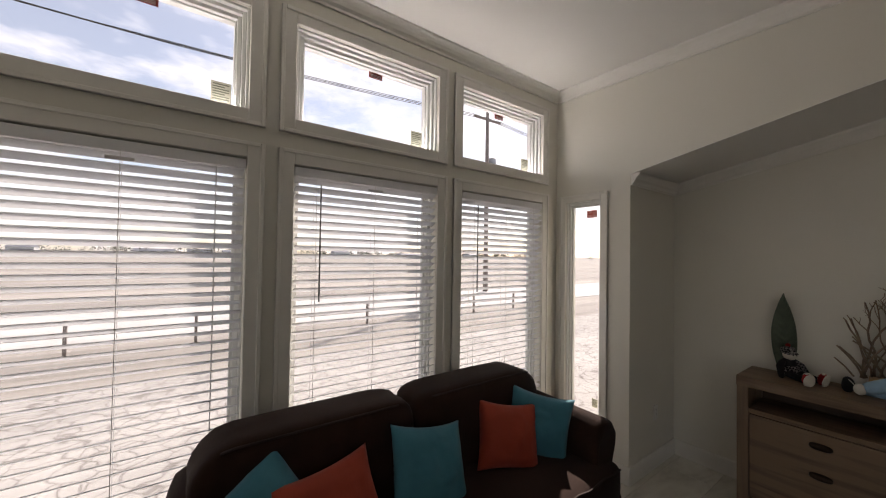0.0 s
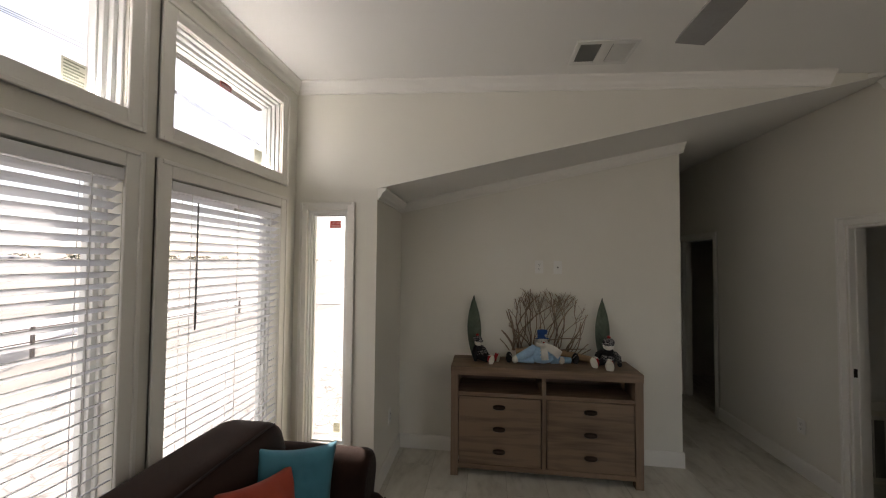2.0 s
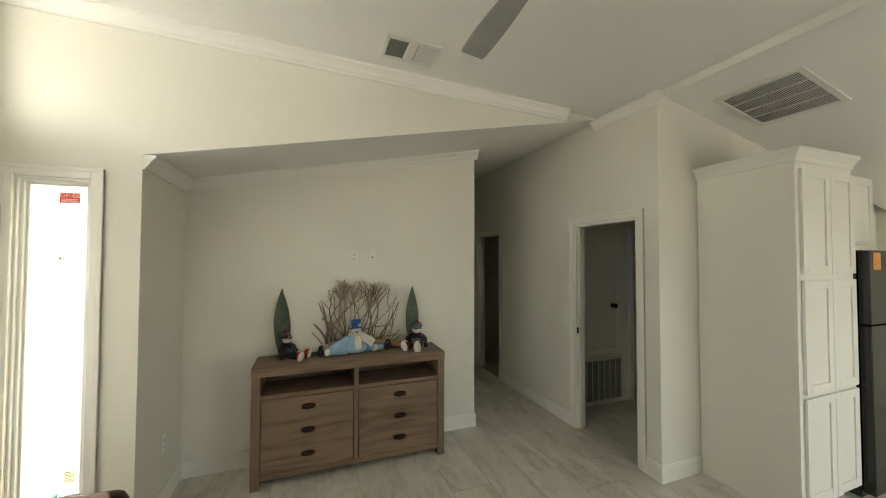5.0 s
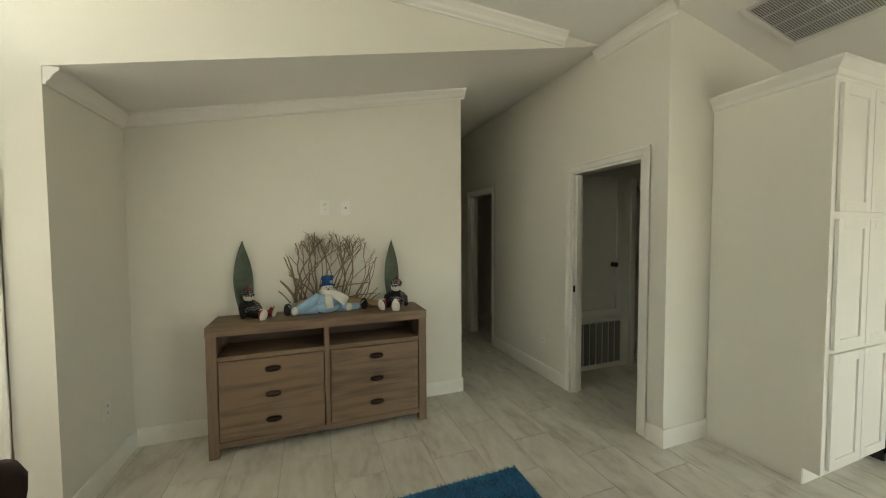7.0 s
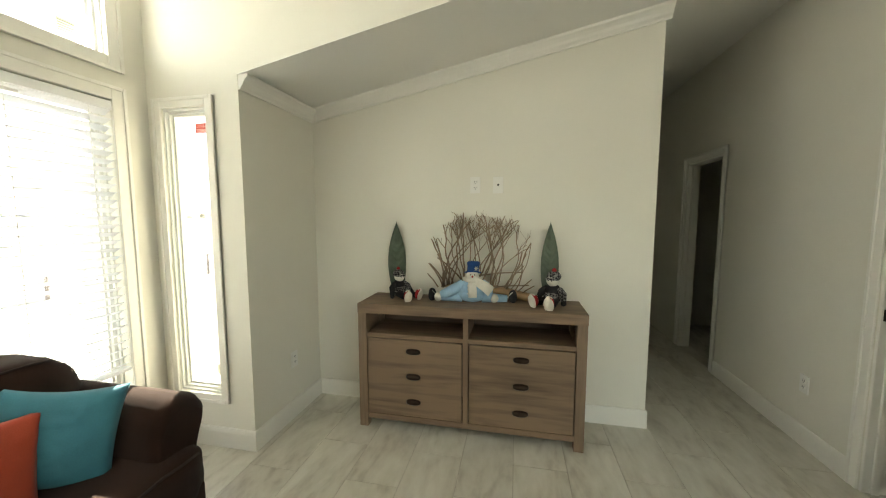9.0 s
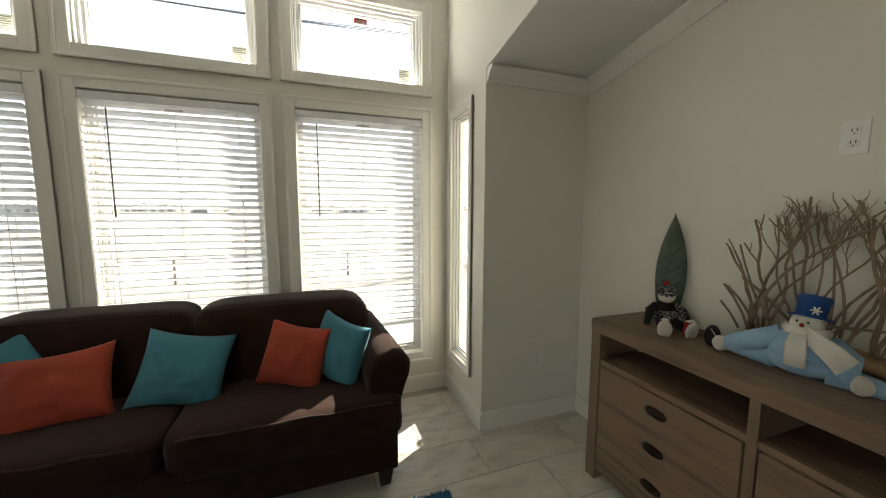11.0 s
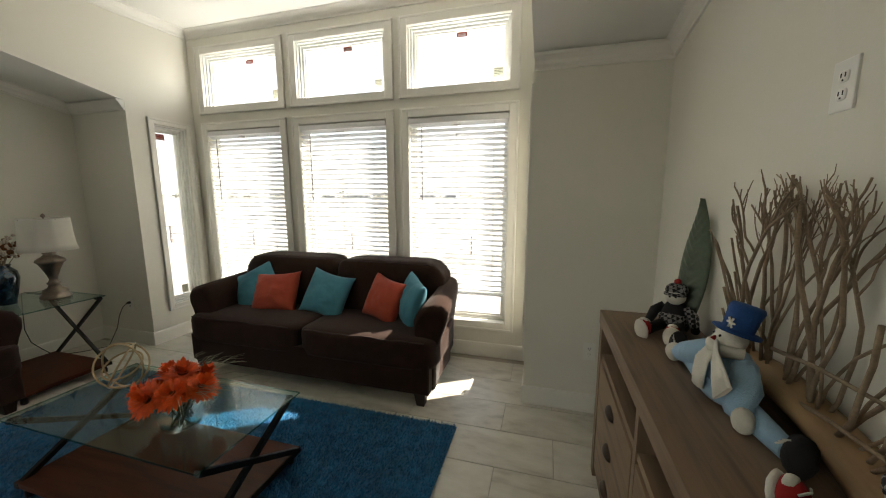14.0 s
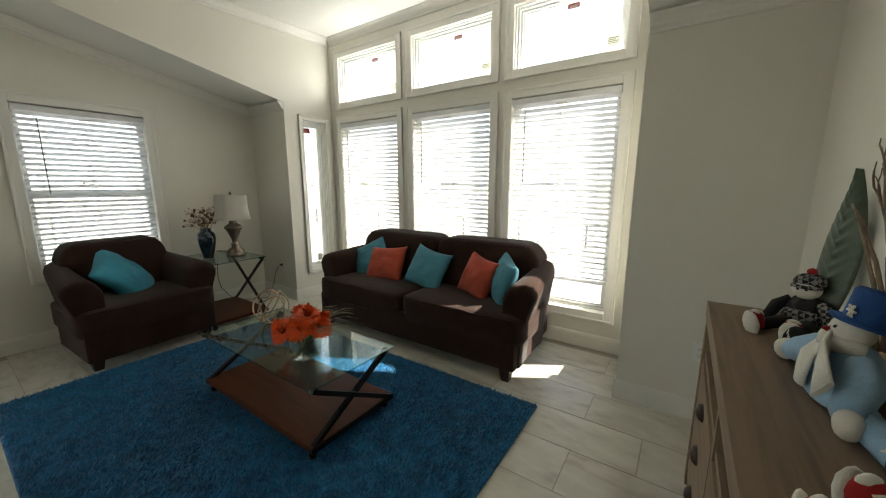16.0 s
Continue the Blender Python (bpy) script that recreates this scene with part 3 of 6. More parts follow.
# ---------------------------------------------------------------- thing materials
M_SOFA = material("brown_upholstery", (0.032, 0.0155, 0.0105), 0.92, vary=0.25, scale=9, fine=420, bump=0.35, spec=0.10, sheen=0.10)
M_PIPING = material("brown_piping", (0.040, 0.022, 0.018), 0.8, fine=300)
M_FOOT = wood("dark_stained_wood", (0.030, 0.016, 0.011), (0.014, 0.008, 0.006), "z", 0.4)
M_TEAL = material("teal_velvet", (0.045, 0.205, 0.270), 0.8, vary=0.18, scale=7, fine=260, bump=0.2, sheen=0.12)
M_TEAL2 = material("bright_teal_velvet", (0.030, 0.250, 0.350), 0.8, vary=0.18, scale=7, fine=260, bump=0.2, sheen=0.12)
M_ORANGE = material("burnt_orange_velvet", (0.37, 0.047, 0.018), 0.8, vary=0.15, scale=7, fine=260, bump=0.2, sheen=0.1)
M_RUG = material("teal_shag", (0.004, 0.132, 0.290), 0.95, vary=0.45, scale=14, fine=120, bump=0.6, sheen=0.3)
M_CONSOLE = wood("weathered_oak", (0.222, 0.148, 0.092), (0.090, 0.056, 0.034), "y", 0.55, 9.0)
M_CONSOLE_Z = wood("weathered_oak_upright", (0.204, 0.137, 0.086), (0.098, 0.062, 0.038), "z", 0.55, 9.0)
# the console's oak with the recess's shade put into its colour
M_CONSOLE_SHADED = wood("shaded_oak", (0.09, 0.058, 0.038), (0.05, 0.032, 0.021), "y", 0.6)
M_BRONZE = material("oiled_bronze", (0.045, 0.030, 0.022), 0.32, 0.85, vary=0.3, scale=30, bump=0.05)
M_WALNUT = wood("red_walnut_veneer", (0.085, 0.023, 0.009), (0.038, 0.011, 0.005), "x", 0.50, 7.0, spec=0.18)
M_IRON = material("black_iron", (0.022, 0.019, 0.017), 0.45, 0.7, vary=0.3, scale=40)
M_TABLEGLASS = glass_material("table_glass", (0.80, 0.93, 0.90), 0.0, 0.085)
M_EDGEGLASS = glass_material("glass_edge", (0.32, 0.55, 0.50))
M_VASEGLASS = glass_material("clear_vase_glass", (0.86, 0.90, 0.88))
M_GOLD = material("champagne_metal", (0.44, 0.33, 0.20), 0.30, 1.0, vary=0.1, bump=0)
M_PETAL = material("orange_petal", (0.78, 0.105, 0.012), 0.65, vary=0.3, scale=30, bump=0.1)
M_HEART = material("flower_heart", (0.16, 0.05, 0.01), 0.9, vary=0.4, scale=60)
M_BLADE = material("dry_grass", (0.40, 0.39, 0.28), 0.8, vary=0.3)
M_STEM = material("green_stem", (0.075, 0.085, 0.035), 0.7, vary=0.4, scale=40)
M_SHADE = material("linen_shade", (0.86, 0.84, 0.78), 0.9, vary=0.04, scale=5, fine=300, bump=0.15)
let_through(M_SHADE, 0.32)
M_PEWTER = material("antique_pewter", (0.21, 0.17, 0.135), 0.30, 0.95, vary=0.25, scale=14, bump=0.1)
M_TEALGLAZE = material("dark_teal_glaze", (0.005, 0.022, 0.036), 0.10, vary=0.4, scale=9, bump=0, coat=0.6)
M_COTTON = material("cream_buds", (0.62, 0.52, 0.44), 0.9, vary=0.3, scale=60)
M_TWIG = material("brown_twig", (0.255, 0.185, 0.122), 0.85, vary=0.35, scale=22, fine=160, bump=0.4)
M_DRIFT = wood("driftwood", (0.40, 0.255, 0.13), (0.20, 0.115, 0.055), "y", 0.6, 7.0)
M_LEAF = material("green_metal_leaf", (0.070, 0.096, 0.062), 0.42, 0.20, vary=0.3, scale=10, bump=0.1)
M_PLATE = material("switch_plate", (0.80, 0.79, 0.74), 0.35, vary=0.02, bump=0)
M_SLOT = material("dark_slot", (0.03, 0.03, 0.03), 0.6, bump=0)
M_CABINET = material("cabinet_paint", (0.78, 0.765, 0.70), 0.38, vary=0.02, scale=3, bump=0.03)
M_FRIDGE = material("black_enamel", (0.010, 0.009, 0.009), 0.22, vary=0.2, bump=0.02)
M_GRILLE = material("grille_white", (0.72, 0.71, 0.66), 0.45, vary=0.02, bump=0)
M_DAMPER = material("grey_damper", (0.24, 0.24, 0.22), 0.8)
M_BLADEFAN = material("fan_blade_finish", (0.30, 0.29, 0.27), 0.45, vary=0.1, scale=6)
M_OPAL = material("opal_glass", (0.82, 0.80, 0.74), 0.35, vary=0.02, bump=0)
M_WHITEFLEECE = material("white_fleece", (0.66, 0.63, 0.55), 0.95, vary=0.1, scale=20, fine=240, bump=0.5, sheen=0.1)
M_BLUEFLEECE = material("pale_blue_fleece", (0.285, 0.450, 0.600), 0.95, vary=0.14, scale=20, fine=240, bump=0.5, sheen=0.1)
M_BLUEHAT = material("royal_blue_felt", (0.010, 0.058, 0.205), 0.9, vary=0.15, scale=20, fine=240, bump=0.4)
M_BLACKFELT = material("black_felt", (0.012, 0.011, 0.012), 0.95, vary=0.3, scale=30, bump=0.4)
M_REDFELT = material("red_felt", (0.33, 0.012, 0.012), 0.9, vary=0.15, scale=30, bump=0.3)


def plaid_material():
    m = bpy.data.materials.new("black_white_plaid")
    m.use_nodes = True
    n, l = m.node_tree.nodes, m.node_tree.links
    b = n["Principled BSDF"]
    b.inputs["Roughness"].default_value = 0.95
    co, ch = n.new("ShaderNodeTexCoord"), n.new("ShaderNodeTexChecker")
    mp = n.new("ShaderNodeMapping")
    mp.inputs["Rotation"].default_value = (0.5, 0.4, 0.3)
    l.new(co.outputs["Object"], mp.inputs["Vector"])
    l.new(mp.outputs["Vector"], ch.inputs["Vector"])
    ch.inputs["Scale"].default_value = 64.0
    ns = n.new("ShaderNodeTexNoise")
    ns.inputs["Scale"].default_value = 46.0
    l.new(co.outputs["Object"], ns.inputs["Vector"])
    mx = n.new("ShaderNodeMixRGB")
    mx.blend_type = "MULTIPLY"
    mx.inputs["Fac"].default_value = 0.8
    ch.inputs["Color1"].default_value, ch.inputs["Color2"].default_value = (0.36, 0.345, 0.335, 1), (0.022, 0.021, 0.022, 1)
    l.new(ch.outputs["Color"], mx.inputs["Color1"])
    l.new(ns.outputs["Fac"], mx.inputs["Color2"])
    l.new(mx.outputs["Color"], b.inputs["Base Color"])
    return m


M_PLAID = plaid_material()


# ---------------------------------------------------------------- shape helpers
def rounded(bm, lo, hi, power=4.0, cuts=7, bulge=(0, 0, 0), wrinkle=0.0, seed=0, index=0):
    """A stuffed block: a box drawn to a rounded form, swollen on its faces."""
    own = bmesh.new()
    bmesh.ops.create_cube(own, size=2.0)
    bmesh.ops.subdivide_edges(own, edges=own.edges[:], cuts=cuts, use_grid_fill=True)
    vs = own.verts[:]
    c = [(a + b) / 2 for a, b in zip(lo, hi)]
    h = [(b - a) / 2 for a, b in zip(lo, hi)]
    for v in vs:
        p = v.co.copy()
        s = (abs(p.x) ** power + abs(p.y) ** power + abs(p.z) ** power) ** (1 / power)
        m = max(abs(p.x), abs(p.y), abs(p.z))
        q = p * (m / s)
        for i in range(3):
            a, b = p[(i + 1) % 3], p[(i + 2) % 3]
            q[i] *= 1 + bulge[i] * (1 - a * a) * (1 - b * b)
        if wrinkle:
            q *= 1 + wrinkle * noise.noise(Vector((p.x * 2.2 + seed, p.y * 2.2, p.z * 2.2)))
        v.co = Vector((c[0] + q.x * h[0], c[1] + q.y * h[1], c[2] + q.z * h[2]))
    for f in own.faces:
        f.material_index = index
        f.smooth = True
    tmp = bpy.data.meshes.new("tmp")
    own.to_mesh(tmp)
    own.free()
    bm.from_mesh(tmp)
    bpy.data.meshes.remove(tmp)
    return bm


def tube(bm, points, radii, sides=8, index=0, closed=False):
    """A round bar through points, with a radius at each."""
    pts = [Vector(p) for p in points]
    n = len(pts)
    rings = []
    side = None
    for i, p in enumerate(pts):
        d = pts[(i + 1) % n] - pts[i - 1] if closed else pts[min(i + 1, n - 1)] - pts[max(i - 1, 0)]
        d.normalize()
        if side is None:
            side = d.orthogonal().normalized()
        side = (side - d * side.dot(d)).normalized()
        up = d.cross(side)
        r = radii[i] if isinstance(radii, (list, tuple)) else radii
        rings.append([bm.verts.new(p + (side * math.cos(a) + up * math.sin(a)) * r) for a in [2 * math.pi * k / sides for k in range(sides)]])
    pairs = list(zip(rings, rings[1:])) + ([(rings[-1], rings[0])] if closed else [])
    for a, b in pairs:
        for k in range(sides):
            f = bm.faces.new((a[k], a[(k + 1) % sides], b[(k + 1) % sides], b[k]))
            f.smooth, f.material_index = True, index
    if not closed:
        for ring in (rings[0][::-1], rings[-1]):
            f = bm.faces.new(ring)
            f.material_index = index
    return bm


def lathe(bm, profile, segments=28, index=0, squash=(1, 1)):
    """Turned form: (radius, height) pairs about z."""
    rings = []
    for r, z in profile:
        rings.append([bm.verts.new((r * math.cos(a) * squash[0], r * math.sin(a) * squash[1], z)) for a in [2 * math.pi * k / segments for k in range(segments)]])
    for a, b in zip(rings, rings[1:]):
        for k in range(segments):
            f = bm.faces.new((a[k], a[(k + 1) % segments], b[(k + 1) % segments], b[k]))
            f.smooth, f.material_index = True, index
    for ring, ok in ((rings[0][::-1], profile[0][0] > 1e-4), (rings[-1], profile[-1][0] > 1e-4)):
        if ok:
            bm.faces.new(ring).material_index = index
    return bm


def strip(bm, points, half, thick, side, index=0):
    """A soft flat band through points, half as wide to either side."""
    side = Vector(side).normalized()
    rings = []
    for i, p in enumerate(points):
        d = (Vector(points[min(i + 1, len(points) - 1)]) - Vector(points[max(i - 1, 0)])).normalized()
        s = (side - d * side.dot(d)).normalized()
        up = d.cross(s)
        rings.append([bm.verts.new(Vector(p) + s * half[i] * (abs(math.cos(a)) ** 0.5 * (1 if math.cos(a) > 0 else -1)) + up * thick * math.sin(a)) for a in [2 * math.pi * k / 12 for k in range(12)]])
    for a, b in zip(rings, rings[1:]):
        for k in range(12):
            f = bm.faces.new((a[k], a[(k + 1) % 12], b[(k + 1) % 12], b[k]))
            f.smooth, f.material_index = True, index
    for ring in (rings[0][::-1], rings[-1]):
        bm.faces.new(ring).material_index = index
    return bm


def ball(bm, c, r, index=0, u=14, v=10, m=None):
    s = r if isinstance(r, (tuple, list)) else (r, r, r)
    mat = Matrix.Translation(c) @ (m or Matrix.Identity(4)) @ Matrix.Diagonal((*s, 1))
    got = bmesh.ops.create_uvsphere(bm, u_segments=u, v_segments=v, radius=1.0, matrix=mat)
    for f in {f for w in got["verts"] for f in w.link_faces}:
        f.material_index, f.smooth = index, True
    return bm


# ---------------------------------------------------------------- sofa and armchair
def couch(name, width, seats, place, label, category, depth=1.0):
    """Flared-arm couch; front towards -y, back at y=0."""
    ob = thing(name, label, category, place)
    hw = width / 2
    inner = hw - 0.235
    front = -0.985 * depth
    reach = 1.0 if depth == 1.0 else depth - 0.04
    end = 0.045 if seats == 1 else 0.058
    part("base", boxes(((-hw + end + 0.030, front + 0.014, 0.088), (hw - end - 0.040, -0.30, 0.315)), bevel=0.02, seg=3), M_SOFA, ob)
    part("back_frame", boxes(((-hw + 0.165, -0.17, 0.088), (hw - 0.165, -0.05, 0.80)), bevel=0.035, seg=3), M_SOFA, ob)
    each = 2 * (hw - end) / seats
    for i in range(seats):
        a = -hw + end + i * each
        bm = bmesh.new()
        rounded(bm, (a + 0.001, front, 0.25), (a + each - 0.001, -0.26, 0.474), 9.0, 12, (0.0, 0.008, 0.05), 0.008, i)
        seat = part("seat_cushion", bm, M_SOFA, ob)
        z, y = 0.462, front + 0.009
        bm = bmesh.new()
        tube(bm, [(a + 0.07 + (each - 0.14) * t / 12, y + 0.006 * math.sin(t * 2.1), z + 0.003 * math.sin(t * 1.3)) for t in range(13)], 0.005, 6)
        part("piping", bm, M_PIPING, seat)
    # back cushions lean a little and round off at the outer top corners
    bw = 2 * (hw - 0.150) / seats
    for i in range(seats):
        a = -hw + 0.150 + i * bw
        bm = bmesh.new()
        rounded(bm, (a + 0.001, -0.40, 0.40), (a + bw - 0.001, -0.10, 0.892), 8.0, 12, (0.0, 0.12, 0.015), 0.012, 5 + i)
        for v in bm.verts:
            v.co.y += 0.14 * (v.co.z - 0.45)
            out = (v.co.x - (a + bw / 2)) / (bw / 2) * (1 if i == seats - 1 else -1 if i == 0 else 0)
            if seats == 1:
                out = abs(v.co.x) / (bw / 2)
            if out > 0.7 and v.co.z > 0.7:
                v.co.z -= 0.09 * ((out - 0.7) / 0.3) ** 2 * (v.co.z - 0.7) / 0.2
        cush = part("back_cushion", bm, M_SOFA, ob)
        bm = bmesh.new()
        def crest(t, a=a, i=i):
            x = a + 0.03 + (bw - 0.06) * t
            out = (x - (a + bw / 2)) / (bw / 2) * (1 if i == seats - 1 else -1)
            if seats == 1:
                out = abs(x) / (bw / 2)
            drop = 0.09 * ((out - 0.7) / 0.3) ** 2 * 0.9 if out > 0.7 else 0
            return (x, -0.385 + 0.14 * 0.43, 0.878 - drop)
        tube(bm, [crest(0.08 + 0.84 * t / 16) for t in range(17)], 0.005, 6)
        part("piping", bm, M_PIPING, cush)
    # arms: a flared section swept from back to front, then capped round
    def section(y):
        lift = 0.05 * max(0.0, min(1.0, (y + 0.90) / 0.85))
        pts = [(inner, 0.16), (inner - 0.004, 0.58 + lift), (inner + 0.020, 0.635 + lift), (inner + 0.070, 0.685 + lift), (inner + 0.140, 0.690 + lift), (inner + 0.202, 0.668 + lift),
               (inner + 0.233, 0.620 + lift), (inner + 0.228, 0.570 + lift), (inner + 0.202, 0.50 + lift * 0.6), (inner + 0.172, 0.40), (inner + 0.152, 0.28), (inner + 0.148, 0.092), (inner + 0.02, 0.092)]
        taper = 1 - 0.40 * max(0.0, min(1.0, (y + 0.88) / 0.80))
        return [(inner + (x - inner) * (taper if x > inner + 0.03 else 1), z) for x, z in pts]
    for s in (-1, 1):
        bm = bmesh.new()
        rings = []
        for y, shrink in ((-0.925, 0.80), (-0.918, 0.90), (-0.900, 0.97), (-0.87, 1.0), (-0.6, 1.0), (-0.3, 1.0), (-0.10, 1.0), (-0.06, 0.97), (-0.045, 0.88)):
            pts = section(y)
            cx, cz = inner + 0.11, 0.42
            rings.append([bm.verts.new((s * (cx + (x - cx) * shrink), y * reach, cz + (z - cz) * (shrink if z > 0.2 else 1))) for x, z in pts])
        n = len(rings[0])
        for a, b in zip(rings, rings[1:]):
            for k in range(n):
                bm.faces.new((a[k], a[(k + 1) % n], b[(k + 1) % n], b[k])).smooth = True
        bm.faces.new(rings[0])
        bm.faces.new(rings[-1][::-1])
        bmesh.ops.recalc_face_normals(bm, faces=bm.faces[:])
        part("arm", bm, M_SOFA, ob)
    fx, fy = (0.14, -0.88) if seats == 1 else (0.165, front + 0.055)
    for x, y in ((-hw + fx, fy), (hw - fx, fy), (-hw + 0.20, -0.11), (hw - 0.20, -0.11)):
        bm = bmesh.new()
        def leg(z, x=x, y=y):
            w = 0.026 + 0.014 * z / 0.095
            return [(x - w, y - w, z), (x + w, y - w, z), (x + w, y + w, z), (x - w, y + w, z)]
        prism(bm, leg, 0.0, 0.095)
        part("foot", bm, M_FOOT, ob, "dark wooden foot")
    return ob


couch("sofa", 2.25, 2, pose(-1.632, -0.02, 0), "dark brown fabric two-seat sofa with flared arms under the windows", "sofa", 0.912)
couch("armchair", 1.03, 1, pose(-4.16, -2.13, 0, 0, 0, 90 + 3), "dark brown fabric armchair with flared arms by the window", "armchair")


def pillow(size, thick, mat, place, label, seed, wide=1.0):
    """A square cushion with pointed corners and drawn-in sides; lies in its own xz plane."""
    n = 26
    bm = bmesh.new()
    sheets = []
    for s in (-1, 1):
        grid = []
        for i in range(n + 1):
            row = []
            for j in range(n + 1):
                u, v = 2 * i / n - 1, 2 * j / n - 1
                x = u * (1 - 0.08 * (1 - v * v) * abs(u))
                z = v * (1 - 0.13 * (1 - u * u) * abs(v))
                t = ((1 - u ** 2) * (1 - v ** 2)) ** 0.42
                w = 0.10 * noise.noise(Vector((u * 2.3 + seed, v * 2.3, s))) + 0.05 * noise.noise(Vector((u * 6 + seed, v * 6, s * 2))) + 0.07 * abs(noise.noise(Vector((u * 2.2 + v * 1.5, v * 9 + seed * 3, s * 4))))
                row.append((x * size / 2 * wide, s * thick / 2 * t * (1 + w * 1.6), z * size / 2))
            grid.append(row)
        sheets.append(grid)
    vs = {}
    for s in (0, 1):
        for i in range(n + 1):
            for j in range(n + 1):
                rim = i in (0, n) or j in (0, n)
                key = ("r" if rim else s, i, j)
                if key not in vs:
                    vs[key] = bm.verts.new(sheets[s][i][j])
    for s in (0, 1):
        for i in range(n):
            for j in range(n):
                q = [vs["r" if (a in (0, n) or b in (0, n)) else s, a, b] for a, b in ((i, j), (i + 1, j), (i + 1, j + 1), (i, j + 1))]
                bm.faces.new(q if s == 0 else q[::-1]).smooth = True
    bmesh.ops.recalc_face_normals(bm, faces=bm.faces[:])
    ob = part("throw_pillow", bm, mat, None)
    tagged(ob, label, "pillow", "throw pillows")
    ob.matrix_world = place
    return ob


pillow(0.41, 0.16, M_TEAL, pose(-2.385, -0.46, 0.605, -28, -26, 20), "teal velvet throw pillow leaning on the sofa arm", 1, 1.05)
pillow(0.37, 0.16, M_ORANGE, pose(-2.13, -0.52, 0.600, -30, -5, 6), "burnt orange velvet throw pillow on the sofa", 2, 1.16)
pillow(0.39, 0.16, M_TEAL, pose(-1.64, -0.49, 0.612, -28, 10, -4), "teal velvet throw pillow in the middle of the sofa", 3, 1.05)
pillow(0.37, 0.16, M_ORANGE, pose(-1.105, -0.50, 0.612, -24, 8, -24), "burnt orange velvet throw pillow on the sofa", 4)
pillow(0.385, 0.16, M_TEAL, pose(-0.868, -0.520, 0.622, -16, 8, -54), "teal velvet throw pillow on edge against the sofa arm", 5)
pillow(0.54, 0.18, M_TEAL2, pose(-3.70, -2.12, 0.585, -60, 45, 93), "bright teal throw pillow tilted on the armchair", 6)

# ---------------------------------------------------------------- rug
RX0, RX1, RY0, RY1 = -3.17, -0.365, -2.985, -1.035
rug = thing("rug", "deep teal-blue shag rug under the coffee table", "rug", pose((RX0 + RX1) / 2, (RY0 + RY1) / 2, 0))
hx, hy = (RX1 - RX0) / 2, (RY1 - RY0) / 2
part("backing", boxes(((-hx + 0.01, -hy + 0.01, 0.0005), (hx - 0.01, hy - 0.01, 0.012)), bevel=0.003, seg=1), M_RUG, rug)
rng = np.random.default_rng(7)
N = 150000
px, py = rng.uniform(-hx + 0.012, hx - 0.012, N), rng.uniform(-hy + 0.012, hy - 0.012, N)
ang, lean = rng.uniform(0, 2 * np.pi, N), rng.uniform(0.004, 0.024, N)
flow = 0.9 * np.sin(px * 3.1 + 1.3 * np.sin(py * 2.3)) + 0.6 * np.sin(py * 5.2 + px * 1.7)
la = ang * 0.55 + flow
wid, tall = rng.uniform(0.0026, 0.0048, N), rng.uniform(0.016, 0.029, N)
co = np.empty((N, 3, 3))
co[:, 0] = np.stack([px + wid * np.cos(ang), py + wid * np.sin(ang), np.full(N, 0.008)], 1)
co[:, 1] = np.stack([px - wid * np.cos(ang), py - wid * np.sin(ang), np.full(N, 0.008)], 1)
co[:, 2] = np.stack([px + lean * np.cos(la), py + lean * np.sin(la), tall], 1)
me = bpy.data.meshes.new("pile")
me.vertices.add(3 * N)
me.loops.add(3 * N)
me.polygons.add(N)
me.vertices.foreach_set("co", co.ravel())
me.loops.foreach_set("vertex_index", np.arange(3 * N, dtype=np.int32))
me.polygons.foreach_set("loop_start", np.arange(0, 3 * N, 3, dtype=np.int32))
me.update(calc_edges=True)
me.materials.append(M_RUG)
pile = part("pile", me, None, rug, "tangled teal-blue shag pile")
pile["kind"] = "stuff"


# ---------------------------------------------------------------- glass-topped tables
def bar_between(a, b, w):
    """A square iron bar from a to b."""
    bm = bmesh.new()
    a, b = Vector(a), Vector(b)
    d = (b - a).normalized()
    s = d.cross(Vector((0, 0, 1)))
    s = s.normalized() if s.length > 1e-3 else Vector((1, 0, 0))
    u = s.cross(d)
    prism(bm, lambda p: [p + s * w / 2 * i + u * w / 2 * j for i, j in ((-1, -1), (1, -1), (1, 1), (-1, 1))], a, b)
    return bm


